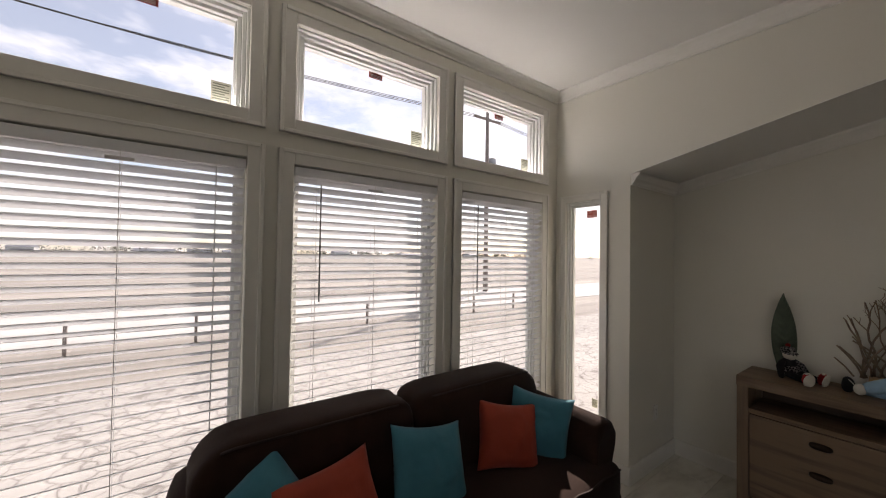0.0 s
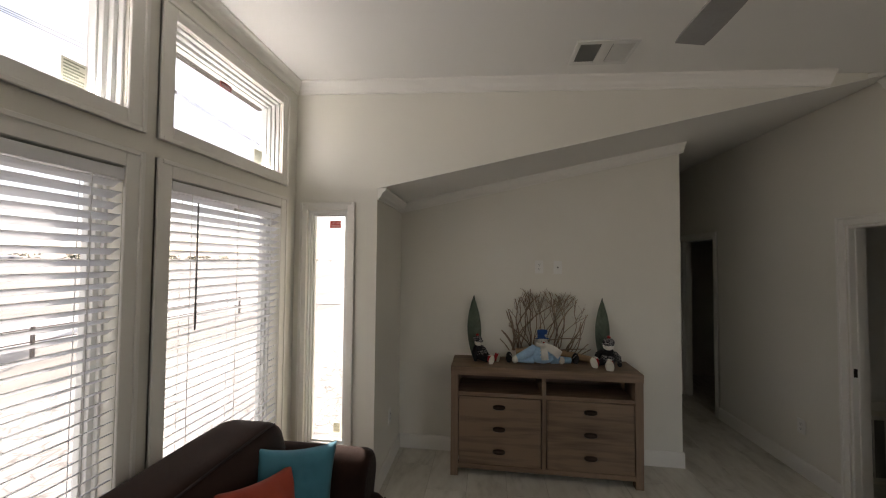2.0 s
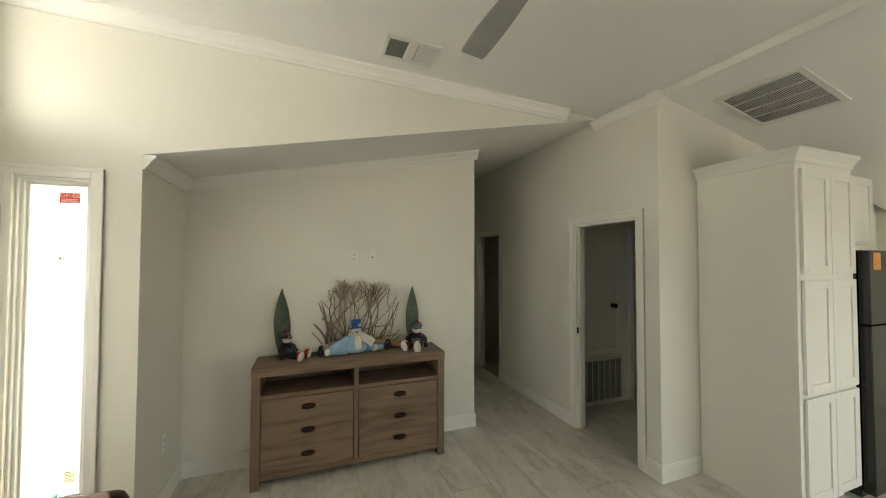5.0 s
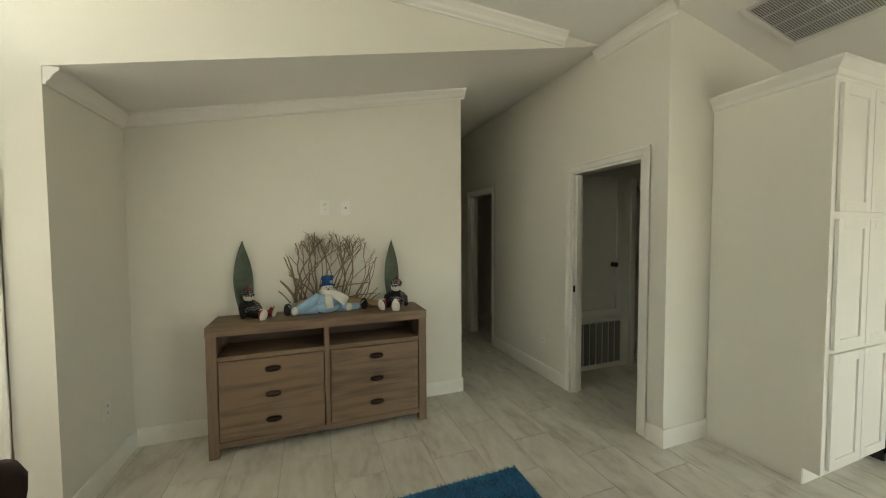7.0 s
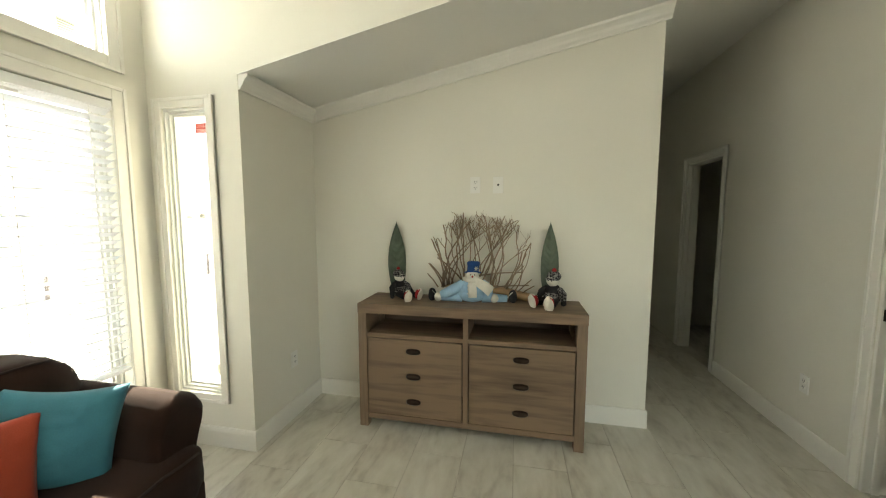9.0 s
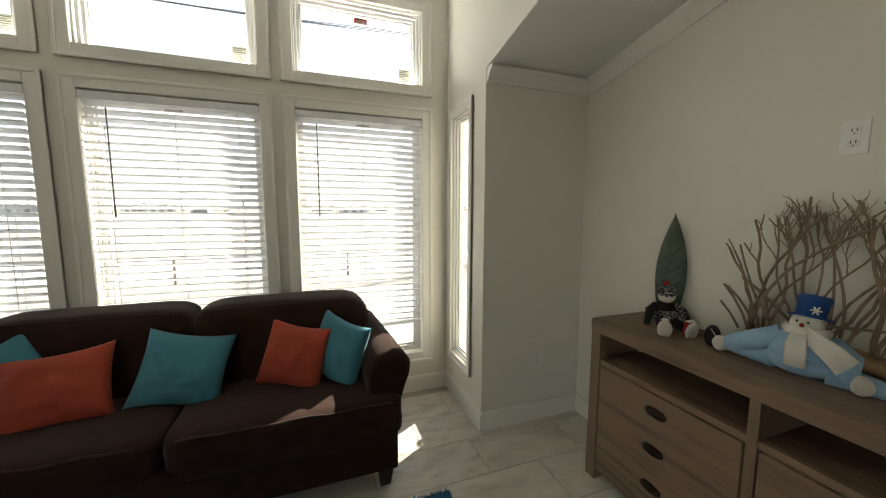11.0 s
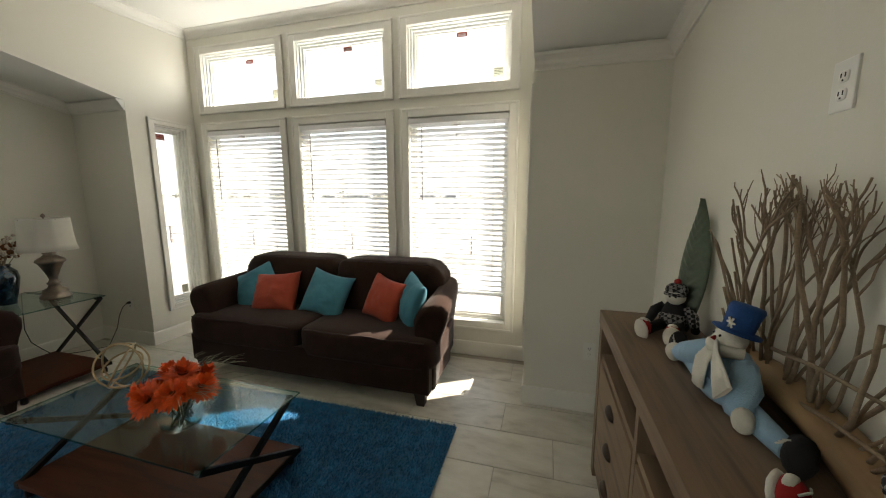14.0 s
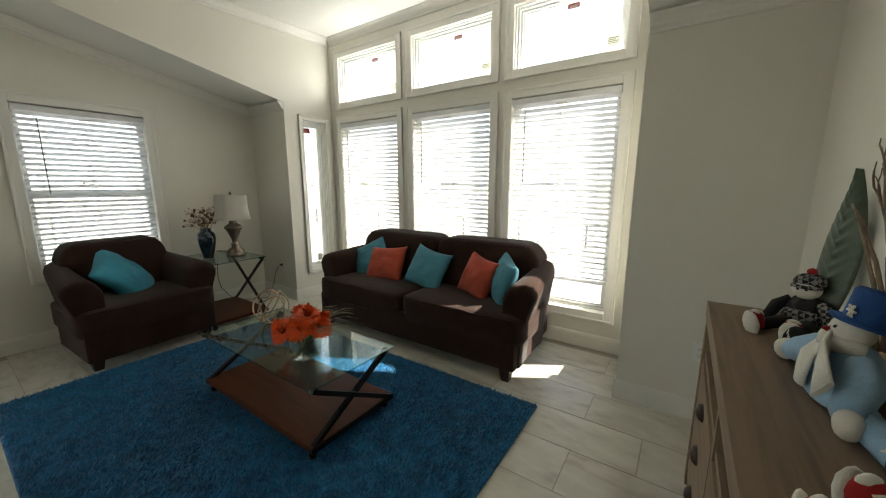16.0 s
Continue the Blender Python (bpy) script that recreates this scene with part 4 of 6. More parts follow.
def glass_table(name, hx, hy, z_glass, z_shelf, place, label, w=0.022):
    """Crossed iron bars at the two ends (+-x), a glass top and a wooden shelf near the floor."""
    ob = thing(name, label, "table", place)
    bm = bmesh.new()
    box(bm, (-hx, -hy, z_glass - 0.010), (hx, hy, z_glass), 0.003, 2)
    for f in bm.faces:
        f.material_index = 0 if abs(f.normal.z) > 0.9 else 1
    part("glass_top", bm, [M_TABLEGLASS, M_EDGEGLASS], ob, "clear bevelled glass top")
    zt, zb = z_glass - 0.020, z_shelf
    part("shelf", boxes(((-hx + 0.025, -hy + 0.002, zb - 0.030), (hx - 0.025, hy - 0.002, zb)), bevel=0.004), M_WALNUT, ob, "reddish walnut shelf")
    for s in (-1, 1):
        x = s * (hx - 0.035)
        part("cross_bar", bar_between((x - s * 0.008, -hy + 0.02, zb - 0.010), (x - s * 0.008, hy - 0.02, zt), w), M_IRON, ob)
        part("cross_bar", bar_between((x + s * 0.012, hy - 0.02, zb - 0.010), (x + s * 0.012, -hy + 0.02, zt), w), M_IRON, ob)
        part("bottom_rail", bar_between((x, -hy, zb - 0.018), (x, hy, zb - 0.018), w * 1.2), M_IRON, ob)
        for y in (-hy + 0.03, hy - 0.03):
            bm = bmesh.new()
            lathe(bm, [(0.012, 0.0), (0.020, 0.004), (0.020, 0.03), (0.012, zb - 0.031)], 12)
            bmesh.ops.translate(bm, verts=bm.verts[:], vec=(x - s * 0.03, y, 0))
            part("foot", bm, M_IRON, ob)
            bm = bmesh.new()
            lathe(bm, [(0.016, zt - 0.008), (0.018, zt - 0.004), (0.018, z_glass - 0.010)], 14)
            bmesh.ops.translate(bm, verts=bm.verts[:], vec=(x, y * 0.96, 0))
            part("glass_pad", bm, M_IRON, ob)
    return ob


TZ0 = 0.02
glass_table("coffee_table", 0.590, 0.288, 0.402, 0.085, pose(-1.682, -1.848, TZ0), "glass coffee table with crossed iron legs and a walnut shelf", 0.024)
glass_table("side_table", 0.30, 0.35, 0.64, 0.085, pose(-3.645, -1.385, 0, 0, 0, 90), "glass side table with crossed iron legs and dark red shelf", 0.020)
TABLE = TZ0 + 0.402

# ring sculpture
orb = thing("wire_orb", "champagne metal ring orb standing on the glass table", "ornament", pose(-2.02, -1.775, TABLE))
rng = random.Random(3)
for i, (rx, rz, r) in enumerate(((90, 10, 0.120), (62, 75, 0.114), (118, 130, 0.116), (30, 20, 0.088))):
    bm = bmesh.new()
    m = pose(0, 0, 0.125, rx, 0, rz)
    pts = [m @ Vector((r * math.cos(a), r * math.sin(a), 0)) for a in [2 * math.pi * t / 40 for t in range(40)]]
    tube(bm, pts, 0.0048, 8, closed=True)
    part("ring", bm, M_GOLD, orb)

# flower bowl
fl = thing("flower_arrangement", "orange silk gerberas and dry grass in a round glass vase", "flowers", pose(-1.42, -1.93, TABLE))
bm = bmesh.new()
lathe(bm, [(0.0, 0.004), (0.070, 0.004), (0.078, 0.010), (0.086, 0.045), (0.090, 0.095), (0.087, 0.135), (0.084, 0.135), (0.086, 0.095), (0.082, 0.045), (0.074, 0.014), (0.0, 0.012)], 32)
vase = part("vase", bm, M_VASEGLASS, fl, "clear round glass vase")
bm = bmesh.new()
for i in range(26):
    a, b = rng.uniform(0, 6.28), rng.uniform(0, 6.28)
    r1, r2 = rng.uniform(0.01, 0.055), rng.uniform(0.02, 0.072)
    tube(bm, [(r1 * math.cos(a), r1 * math.sin(a), 0.016), (0.6 * r2 * math.cos(b), 0.6 * r2 * math.sin(b), 0.08), (r2 * math.cos(b), r2 * math.sin(b), 0.15)], 0.0024, 5)
f = part("stems", bm, M_STEM, vase)
f["kind"] = "stuff"


def gerbera(place, r, seed):
    rg = random.Random(seed)
    bm = bmesh.new()
    for ring, (count, length, tip) in enumerate(((22, 1.0, 0.10), (20, 0.85, 0.30), (16, 0.62, 0.52), (12, 0.42, 0.70))):
        for i in range(count):
            a = 2 * math.pi * (i + 0.5 * ring + rg.uniform(-0.2, 0.2)) / count
            d, s = Vector((math.cos(a), math.sin(a), 0)), Vector((-math.sin(a), math.cos(a), 0))
            ln, w = r * length * rg.uniform(0.9, 1.08), r * 0.13
            lift = r * tip * rg.uniform(0.7, 1.2)
            zs = 0.004 * ring
            pts = [(0.10, 0.4, 0), (0.45, 1.0, lift * 0.45), (0.8, 0.9, lift * 0.8), (1.0, 0.2, lift * 0.95)]
            rows = [(bm.verts.new(d * ln * t + s * w * k + Vector((0, 0, zs + z))), bm.verts.new(d * ln * t - s * w * k + Vector((0, 0, zs + z)))) for t, k, z in pts]
            for p, q in zip(rows, rows[1:]):
                bm.faces.new((p[0], q[0], q[1], p[1])).smooth = True
    ball(bm, (0, 0, r * 0.16), (r * 0.24, r * 0.24, r * 0.12), 1, 10, 6)
    tube(bm, [(0, 0, 0), (0, 0, -0.03), (rg.uniform(-0.01, 0.01), 0, -0.08)], 0.003, 6, 2)
    ob = part("flower", bm, [M_PETAL, M_HEART, M_BLADE], fl)
    ob.matrix_local = place
    return ob


for i, (x, y, z, rx, ry, r) in enumerate(((-0.155, -0.060, 0.150, 34, -34, 0.098), (-0.055, -0.105, 0.165, 46, -4, 0.102), (0.000, 0.030, 0.225, -2, 4, 0.104), (0.125, 0.020, 0.185, 2, 36, 0.096),
                                          (-0.105, 0.040, 0.205, -10, -18, 0.098), (0.060, -0.070, 0.190, 36, 18, 0.096), (0.040, 0.110, 0.190, -34, 8, 0.090), (-0.175, 0.02, 0.125, 4, -52, 0.086))):
    gerbera(pose(x * 0.84, y * 0.84, z * 0.96 + 0.004, rx, ry, 0), r * 0.80, i)
bm = bmesh.new()
for i in range(46):
    a = rng.uniform(-0.6, 2.2)
    ln = rng.uniform(0.20, 0.38)
    base = Vector((rng.uniform(-0.04, 0.06), rng.uniform(-0.03, 0.04), 0.10))
    pts = [base + Vector((math.cos(a) * ln * t, math.sin(a) * ln * t, 0.13 * math.sin(t * 2.0) * (1.2 - 0.5 * t) + rng.uniform(-0.003, 0.003))) for t in (0, 0.25, 0.5, 0.75, 1.0)]
    tube(bm, pts, [0.0014, 0.0013, 0.0011, 0.0008, 0.0004], 4)
g = part("grass", bm, M_BLADE, fl, "thin dry grass blades")
g["kind"] = "stuff"

# lamp
lamp = thing("table_lamp", "pewter urn table lamp with a white linen shade", "lamp", pose(-3.59, -1.238, 0.64))
bm = bmesh.new()
lathe(bm, [(0.088, 0.0), (0.092, 0.012), (0.084, 0.030), (0.074, 0.040), (0.078, 0.052), (0.066, 0.070), (0.040, 0.085), (0.032, 0.105), (0.042, 0.118), (0.030, 0.132), (0.024, 0.150), (0.034, 0.185), (0.055, 0.240), (0.072, 0.275),
           (0.088, 0.292), (0.080, 0.308), (0.050, 0.330), (0.032, 0.345), (0.040, 0.356), (0.026, 0.372), (0.016, 0.400)], 32)
part("base", bm, M_PEWTER, lamp)
bm = bmesh.new()
prof = [(0.160, 0.378), (0.150, 0.42), (0.142, 0.50), (0.137, 0.615), (0.1365, 0.628)]
def square_ring(r, z, seg=9):
    pts = []
    for k in range(4):
        a0, a1 = math.pi / 4 + k * math.pi / 2, math.pi / 4 + (k + 1) * math.pi / 2
        p, q = Vector((math.cos(a0), math.sin(a0), 0)) * r * 1.22, Vector((math.cos(a1), math.sin(a1), 0)) * r * 1.22
        for t in range(seg):
            c = p.lerp(q, t / seg)
            c = c.lerp(c.normalized() * r * 1.06, 0.72)
            pts.append((c.x, c.y, z))
    return pts
rings = [[bm.verts.new(p) for p in square_ring(r, z)] for r, z in prof]
for a, b in zip(rings, rings[1:]):
    for i in range(len(a)):
        bm.faces.new((a[i], a[(i + 1) % len(a)], b[(i + 1) % len(a)], b[i])).smooth = True
bmesh.ops.solidify(bm, geom=bm.faces[:], thickness=0.003)
part("shade", bm, M_SHADE, lamp, "white linen bell shade")
bm = bmesh.new()
tube(bm, [(0, 0, 0.365), (0, 0, 0.632)], 0.004, 8)
for a in (0, 90):
    c, s = math.cos(radians(a)), math.sin(radians(a))
    tube(bm, [(-0.14 * c, -0.14 * s, 0.618), (0.14 * c, 0.14 * s, 0.618)], 0.0018, 6)
part("harp", bm, M_PEWTER, lamp)
bm = bmesh.new()
lathe(bm, [(0.004, 0.628), (0.012, 0.636), (0.013, 0.646), (0.006, 0.658), (0.001, 0.662)], 12)
part("finial", bm, M_PEWTER, lamp)
bm = bmesh.new()
cord_way = [(-0.085, 0.0, 0.008), (-0.20, 0.03, 0.006), (-0.34, 0.02, 0.004), (-0.372, 0.018, -0.01), (-0.378, 0.010, -0.16), (-0.376, 0.0, -0.32), (-0.365, 0.02, -0.44), (-0.34, 0.07, -0.52), (-0.37, 0.14, -0.60), (-0.36, 0.22, -0.634),
            (-0.27, 0.30, -0.635), (-0.18, 0.45, -0.635), (-0.27, 0.53, -0.62), (-0.24, 0.575, -0.50), (-0.20, 0.580, -0.38), (-0.13, 0.578, -0.28), (-0.058, 0.575, -0.236)]
tube(bm, [(x - (0.110 if i > 3 else 0.037 * i), y, z) for i, (x, y, z) in enumerate(cord_way)], 0.0035, 6)
part("cord", bm, M_SLOT, lamp, "dark power cord")
bm = bmesh.new()
tube(bm, [(-0.176, 0.572, -0.240), (-0.152, 0.578, -0.230), (-0.150, 0.595, -0.228)], [0.006, 0.013, 0.013], 10)
part("plug", bm, M_SLOT, lamp, "black plug")

# vase with buds
fv = thing("flower_vase", "dark teal glazed vase with cream cotton buds on the side table", "vase", pose(-3.700, -1.455, 0.64))
bm = bmesh.new()
lathe(bm, [(0.044, 0.0), (0.048, 0.006), (0.046, 0.02), (0.060, 0.07), (0.074, 0.14), (0.082, 0.195), (0.074, 0.245), (0.050, 0.272), (0.042, 0.282), (0.050, 0.296), (0.047, 0.297), (0.036, 0.280)], 32)
part("vase", bm, M_TEALGLAZE, fv)
rng = random.Random(11)
bm = bmesh.new()
tips = []
for i in range(30):
    a, sp = rng.uniform(0, 6.28), rng.uniform(0.03, 0.19)
    top = Vector((math.cos(a) * sp * 0.7, math.sin(a) * sp, 0.41 + rng.uniform(0, 0.13) - sp * 0.45))
    base = Vector((0, 0, 0.24))
    mid = base.lerp(top, 0.5) + Vector((rng.uniform(-0.01, 0.01), rng.uniform(-0.01, 0.01), 0.04))
    tube(bm, [base, mid, top], [0.0025, 0.002, 0.0012], 5)
    for t in range(7):
        tips.append(mid.lerp(top, t / 6) + Vector((rng.uniform(-0.016, 0.016), rng.uniform(-0.016, 0.016), rng.uniform(-0.01, 0.014))))
st = part("stems", bm, M_TWIG, fv)
st["kind"] = "stuff"
bm = bmesh.new()
for i, p in enumerate(tips):
    ball(bm, p, (rng.uniform(0.007, 0.014), rng.uniform(0.007, 0.014), rng.uniform(0.008, 0.017)), 0 if i % 5 < 3 else 1, 7, 5)
bd = part("buds", bm, [M_COTTON, M_HEART], fv, "cream cotton buds")
bd["kind"] = "stuff"

# ---------------------------------------------------------------- console
con = thing("console_cabinet", "weathered oak media console with two open shelves against the wall", "cabinet", pose(0.567, -1.90, 0))
F, B, H = -0.181, 0.176, 0.872
part("top", boxes(((F - 0.004, -0.742, 0.806), (B, 0.742, H)), bevel=0.003), M_CONSOLE, con)
for s in (-1, 1):
    part("side_panel", boxes(((F + 0.055, s * 0.734, 0.075), (B - 0.003, s * 0.712, 0.806))), M_CONSOLE_Z, con)
    for x in (F, B - 0.058):
        part("leg", boxes(((x, s * 0.740, 0.0), (x + 0.058, s * 0.680, 0.806)), bevel=0.002), M_CONSOLE_Z, con)
part("shelf", boxes(((F + 0.010, -0.680, 0.640), (B - 0.012, 0.680, 0.668)), bevel=0.001), M_CONSOLE, con)
part("bottom_rail", boxes(((F + 0.006, -0.680, 0.060), (F + 0.030, 0.680, 0.098)), bevel=0.002), M_CONSOLE, con)
part("bottom_board", boxes(((F + 0.030, -0.680, 0.075), (B - 0.012, 0.680, 0.095))), M_CONSOLE_SHADED, con)
part("back_panel", boxes(((B - 0.012, -0.712, 0.075), (B - 0.004, 0.712, 0.806))), M_CONSOLE_SHADED, con)
part("divider", boxes(((F + 0.004, -0.0165, 0.098), (B - 0.012, 0.0165, 0.806)), bevel=0.001), M_CONSOLE_Z, con)
for s in (-1, 1):
    lo, hi = sorted((s * 0.024, s * 0.674))
    d = part("door", boxes(((F + 0.003, lo, 0.104), (F + 0.023, hi, 0.634)), bevel=0.002), M_CONSOLE, con)
    for z in (0.566, 0.392, 0.216):
        bm = bmesh.new()
        rows = []
        for i in range(9):
            a = math.pi * i / 8
            rows.append([bm.verts.new((F + 0.003 - 0.024 * math.sin(a) * math.sin(b) ** 0.8, s * 0.352 - 0.050 * math.cos(b), z - 0.008 + 0.021 * math.cos(a) * math.sin(b) ** 0.6)) for b in [math.pi * j / 12 for j in range(13)]])
        for p, q in zip(rows, rows[1:]):
            for j in range(12):
                bm.faces.new((p[j], p[j + 1], q[j + 1], q[j])).smooth = True
        bmesh.ops.remove_doubles(bm, verts=bm.verts[:], dist=0.0004)
        part("cup_pull", bm, M_BRONZE, d, "oiled bronze cup pull")
CT = H


# ---------------------------------------------------------------- ornaments on the console
def leaf_plate(place, label, half):
    """A tall pointed leaf with raised veins, a few millimetres thick, standing on its stem end."""
    n, m, hgt = 140, 16, 0.548
    bm = bmesh.new()
    sheets = []
    for s in (0, 1):
        rows = []
        for i in range(n + 1):
            t = i / n
            w = half * max(0.0012, math.sin(math.pi * (0.10 + 0.90 * t))) ** (0.72 + 0.25 * t)
            row = []
            for j in range(m + 1):
                v = 2 * j / m - 1
                vein = 0.006 * max(0.0, math.sin((t * 13 - abs(v) * 1.6) * 2 * math.pi)) * (1 - v * v) ** 0.5 * min(1.0, 4 * (1 - t))
                curve = 0.020 * v * v + 0.012 * math.sin(t * 3.0)
                row.append(bm.verts.new((curve - vein - s * 0.004, w * v, t * hgt)))
            rows.append(row)
        for i in range(n):
            for j in range(m):
                q = (rows[i][j], rows[i][j + 1], rows[i + 1][j + 1], rows[i + 1][j])
                bm.faces.new(q).smooth = True
        sheets.append(rows)
    a, b = sheets
    rim = [(i, 0) for i in range(n + 1)] + [(n, j) for j in range(1, m + 1)] + [(i, m) for i in range(n - 1, -1, -1)] + [(0, j) for j in range(m - 1, 0, -1)]
    for p, q in zip(rim, rim[1:] + rim[:1]):
        bm.faces.new((a[p[0]][p[1]], a[q[0]][q[1]], b[q[0]][q[1]], b[p[0]][p[1]]))
    bmesh.ops.recalc_face_normals(bm, faces=bm.faces[:])
    ob = part("leaf_ornament", bm, M_LEAF, None)
    tagged(ob, label, "ornament", "leaf ornaments")
    ob.matrix_world = place
    return ob


leaf_plate(pose(0.655, -1.360, CT + 0.002, 0, 5, 27), "tall green ribbed metal leaf leaning on the wall", 0.067)
leaf_plate(pose(0.640, -2.432, CT + 0.002, 0, 4, -4), "tall green ribbed metal leaf leaning on the wall", 0.059)

# branch fan on a driftwood bow
br = thing("branch_sculpture", "fan of bare brown twigs on a driftwood bow", "ornament", pose(0.66, -1.96, CT))
def bow(t):
    """Middle line of the driftwood, from its high end by the wall to its low end."""
    pts = [Vector((0.060, 0.27, 0.070)), Vector((0.054, 0.06, 0.092)), Vector((0.048, -0.14, 0.076)), Vector((0.042, -0.30, 0.044)), Vector((0.026, -0.42, 0.022))]
    f = t * (len(pts) - 1)
    i = min(int(f), len(pts) - 2)
    return pts[i].lerp(pts[i + 1], f - i)


bm = bmesh.new()
rings = []
for i in range(29):
    t = i / 28
    c = (bow(max(0, t - 0.06)) + bow(t) + bow(min(1, t + 0.06))) / 3
    wd, th = 0.028 + 0.014 * min(1.0, t * 1.6) + 0.004 * math.sin(t * 9), 0.013 + 0.003 * math.sin(t * 5)
    rings.append([bm.verts.new(c + Vector(v)) for v in ((-wd * 1.15, 0, -th - 0.022), (-wd * 1.2, 0, -0.016), (-wd * 0.85, 0, th * 0.3), (wd * 0.4, 0, th), (wd, 0, th * 0.6), (wd, 0, -th))])
for a, b in zip(rings, rings[1:]):
    for k in range(6):
        bm.faces.new((a[k], a[(k + 1) % 6], b[(k + 1) % 6], b[k])).smooth = True
bm.faces.new(rings[0])
bm.faces.new(rings[-1][::-1])
bmesh.ops.recalc_face_normals(bm, faces=bm.faces[:])
part("driftwood_base", bm, M_DRIFT, br, "curved honey driftwood bow")
for t, r in ((0.08, 0.022), (0.62, 0.016)):
    c = bow(t)
    bm = bmesh.new()
    tube(bm, [(c.x + 0.01, c.y, 0.0005), (c.x, c.y, c.z - 0.004)], [r, r * 0.8], 10)
    part("foot", bm, M_DRIFT, br)
rng = random.Random(21)


def twig(bm, p, d, ln, r, depth, reach):
    """One crooked stem that forks towards its top; the crown's outline is uneven."""
    pts, rad = [p.copy()], [r]
    steps = 9
    kink = rng.choice((-1, 1))
    for i in range(steps):
        if rng.random() < 0.4:
            kink = -kink
        d = (d + Vector((rng.uniform(-0.10, 0.10), kink * rng.uniform(0.02, 0.30), rng.uniform(-0.04, 0.08)))).normalized()
        q = pts[-1] + d * ln / steps
        q.x = min(max(q.x, -0.060), 0.072)
        if abs(q.y / 0.405) ** 2.6 + (max(q.z, 0) / 0.615) ** 2.6 > reach:
            break
        pts.append(q)
        rad.append(r * (1 - 0.42 * (i + 1) / steps))
        if depth and i >= (4 if depth == 2 else 1) and rng.random() < (0.80 if depth == 2 else 0.55):
            s = -kink
            nd = (d + Vector((rng.uniform(-0.25, 0.25), s * rng.uniform(0.30, 0.80), 0.20))).normalized()
            twig(bm, q.copy(), nd, ln * rng.uniform(0.26, 0.46), rad[-1] * 0.70, depth - 1, reach * rng.uniform(0.86, 1.08))
    if len(pts) > 1:
        tube(bm, pts, rad, 6)


# stems stand in loose clumps with gaps between them
for y0, count, lean in ((0.29, 6, 12), (0.215, 6, 9), (0.125, 6, 7), (0.025, 6, 0), (-0.085, 6, -12), (-0.18, 5, -24), (-0.255, 4, -32)):
    for i in range(count):
        y1 = y0 + rng.uniform(-0.030, 0.030)
        a = radians(90 - lean * 1.2 + rng.uniform(-15, 15))
        out = Vector((rng.uniform(-0.10, 0.03), math.cos(a), math.sin(a)))
        stem = bow(min(1.0, max(0.0, (0.27 - y1) / 0.70)))
        bm = bmesh.new()
        twig(bm, Vector((stem.x + rng.uniform(-0.012, 0.014), y1, stem.z - 0.004)), out, rng.uniform(0.50, 0.72), rng.uniform(0.0036, 0.0066), 2, rng.uniform(0.82, 1.10))
        part("branch", bm, M_TWIG, br)
for ya, yb, zz in ((0.05, -0.30, 0.19), (-0.02, -0.34, 0.10)):
    bm = bmesh.new()
    tube(bm, [(0.03, ya, zz - 0.03), (0.02, (ya + yb) / 2, zz), (0.02, yb, zz + 0.01)], [0.006, 0.005, 0.004], 6)
    part("branch", bm, M_TWIG, br)


# dolls: plain stuffed shapes, one mesh each
def plaid_doll(place, label, group, side=1, leg=0.0):
    bm = bmesh.new()
    ball(bm, (0.0, 0, 0.075), (0.048, 0.056, 0.075), 0)
    ball(bm, (-0.012, 0, 0.055), (0.050, 0.062, 0.050), 1)
    ball(bm, (-0.010, 0.0, 0.168), (0.040, 0.044, 0.040), 2)
    ball(bm, (0.002, 0, 0.196), (0.045, 0.048, 0.034), 1)
    ball(bm, (-0.020, 0, 0.180), (0.034, 0.048, 0.012), 1)
    ball(bm, (0.004, 0, 0.236), 0.015, 3)
    for s in (-1, 1):
        tube(bm, [(0, s * 0.045, 0.115), (-0.015, s * 0.080, 0.085), (-0.038, s * 0.096, 0.042 if s * side > 0 else 0.028)], [0.020, 0.024, 0.018], 10, 1 if s * side > 0 else 0)
        ball(bm, (-0.044, s * 0.100, 0.036 if s * side > 0 else 0.022), 0.018, 0, 10, 8)
        tube(bm, [(-0.03, s * 0.030, 0.035), (-0.085 - leg * 0.6, s * 0.050, 0.030), (-0.125 - leg, s * 0.055, 0.026)], [0.026, 0.024, 0.020], 10, 0)
        foot = pose(-0.134 - leg, s * 0.056 - side * 0.004, 0.046, 0, -76, 180 - s * 16) @ Matrix.Scale(1.32, 4)
        turn = foot.to_3x3().normalized().to_4x4()
        ball(bm, foot.translation, (0.045, 0.030, 0.026), 3, 14, 10, turn)
        for off, size in ((Vector((-0.004, 0, -0.015)), (0.053, 0.034, 0.012)), (Vector((0.027, 0, 0.001)), (0.011, 0.019, 0.012))):
            ball(bm, foot @ off, size, 2, 14, 8, turn)
        for q in (-0.006, 0.008, 0.020):
            tube(bm, [foot @ Vector((q, -0.014, 0.014)), foot @ Vector((q + 0.002, 0, 0.021)), foot @ Vector((q, 0.014, 0.014))], 0.0022, 5, 2)
    ball(bm, (-0.047, -0.012, 0.172), 0.005, 0, 6, 4)
    ball(bm, (-0.047, 0.012, 0.172), 0.005, 0, 6, 4)
    for v in bm.verts:
        v.co += v.co.normalized() * 0.0035 * noise.noise(v.co * 60)
    ob = part("doll", bm, [M_BLACKFELT, M_PLAID, M_WHITEFLEECE, M_REDFELT, M_REDFELT], None)
    tagged(ob, label, "doll", group)
    ob.matrix_world = place
    return ob


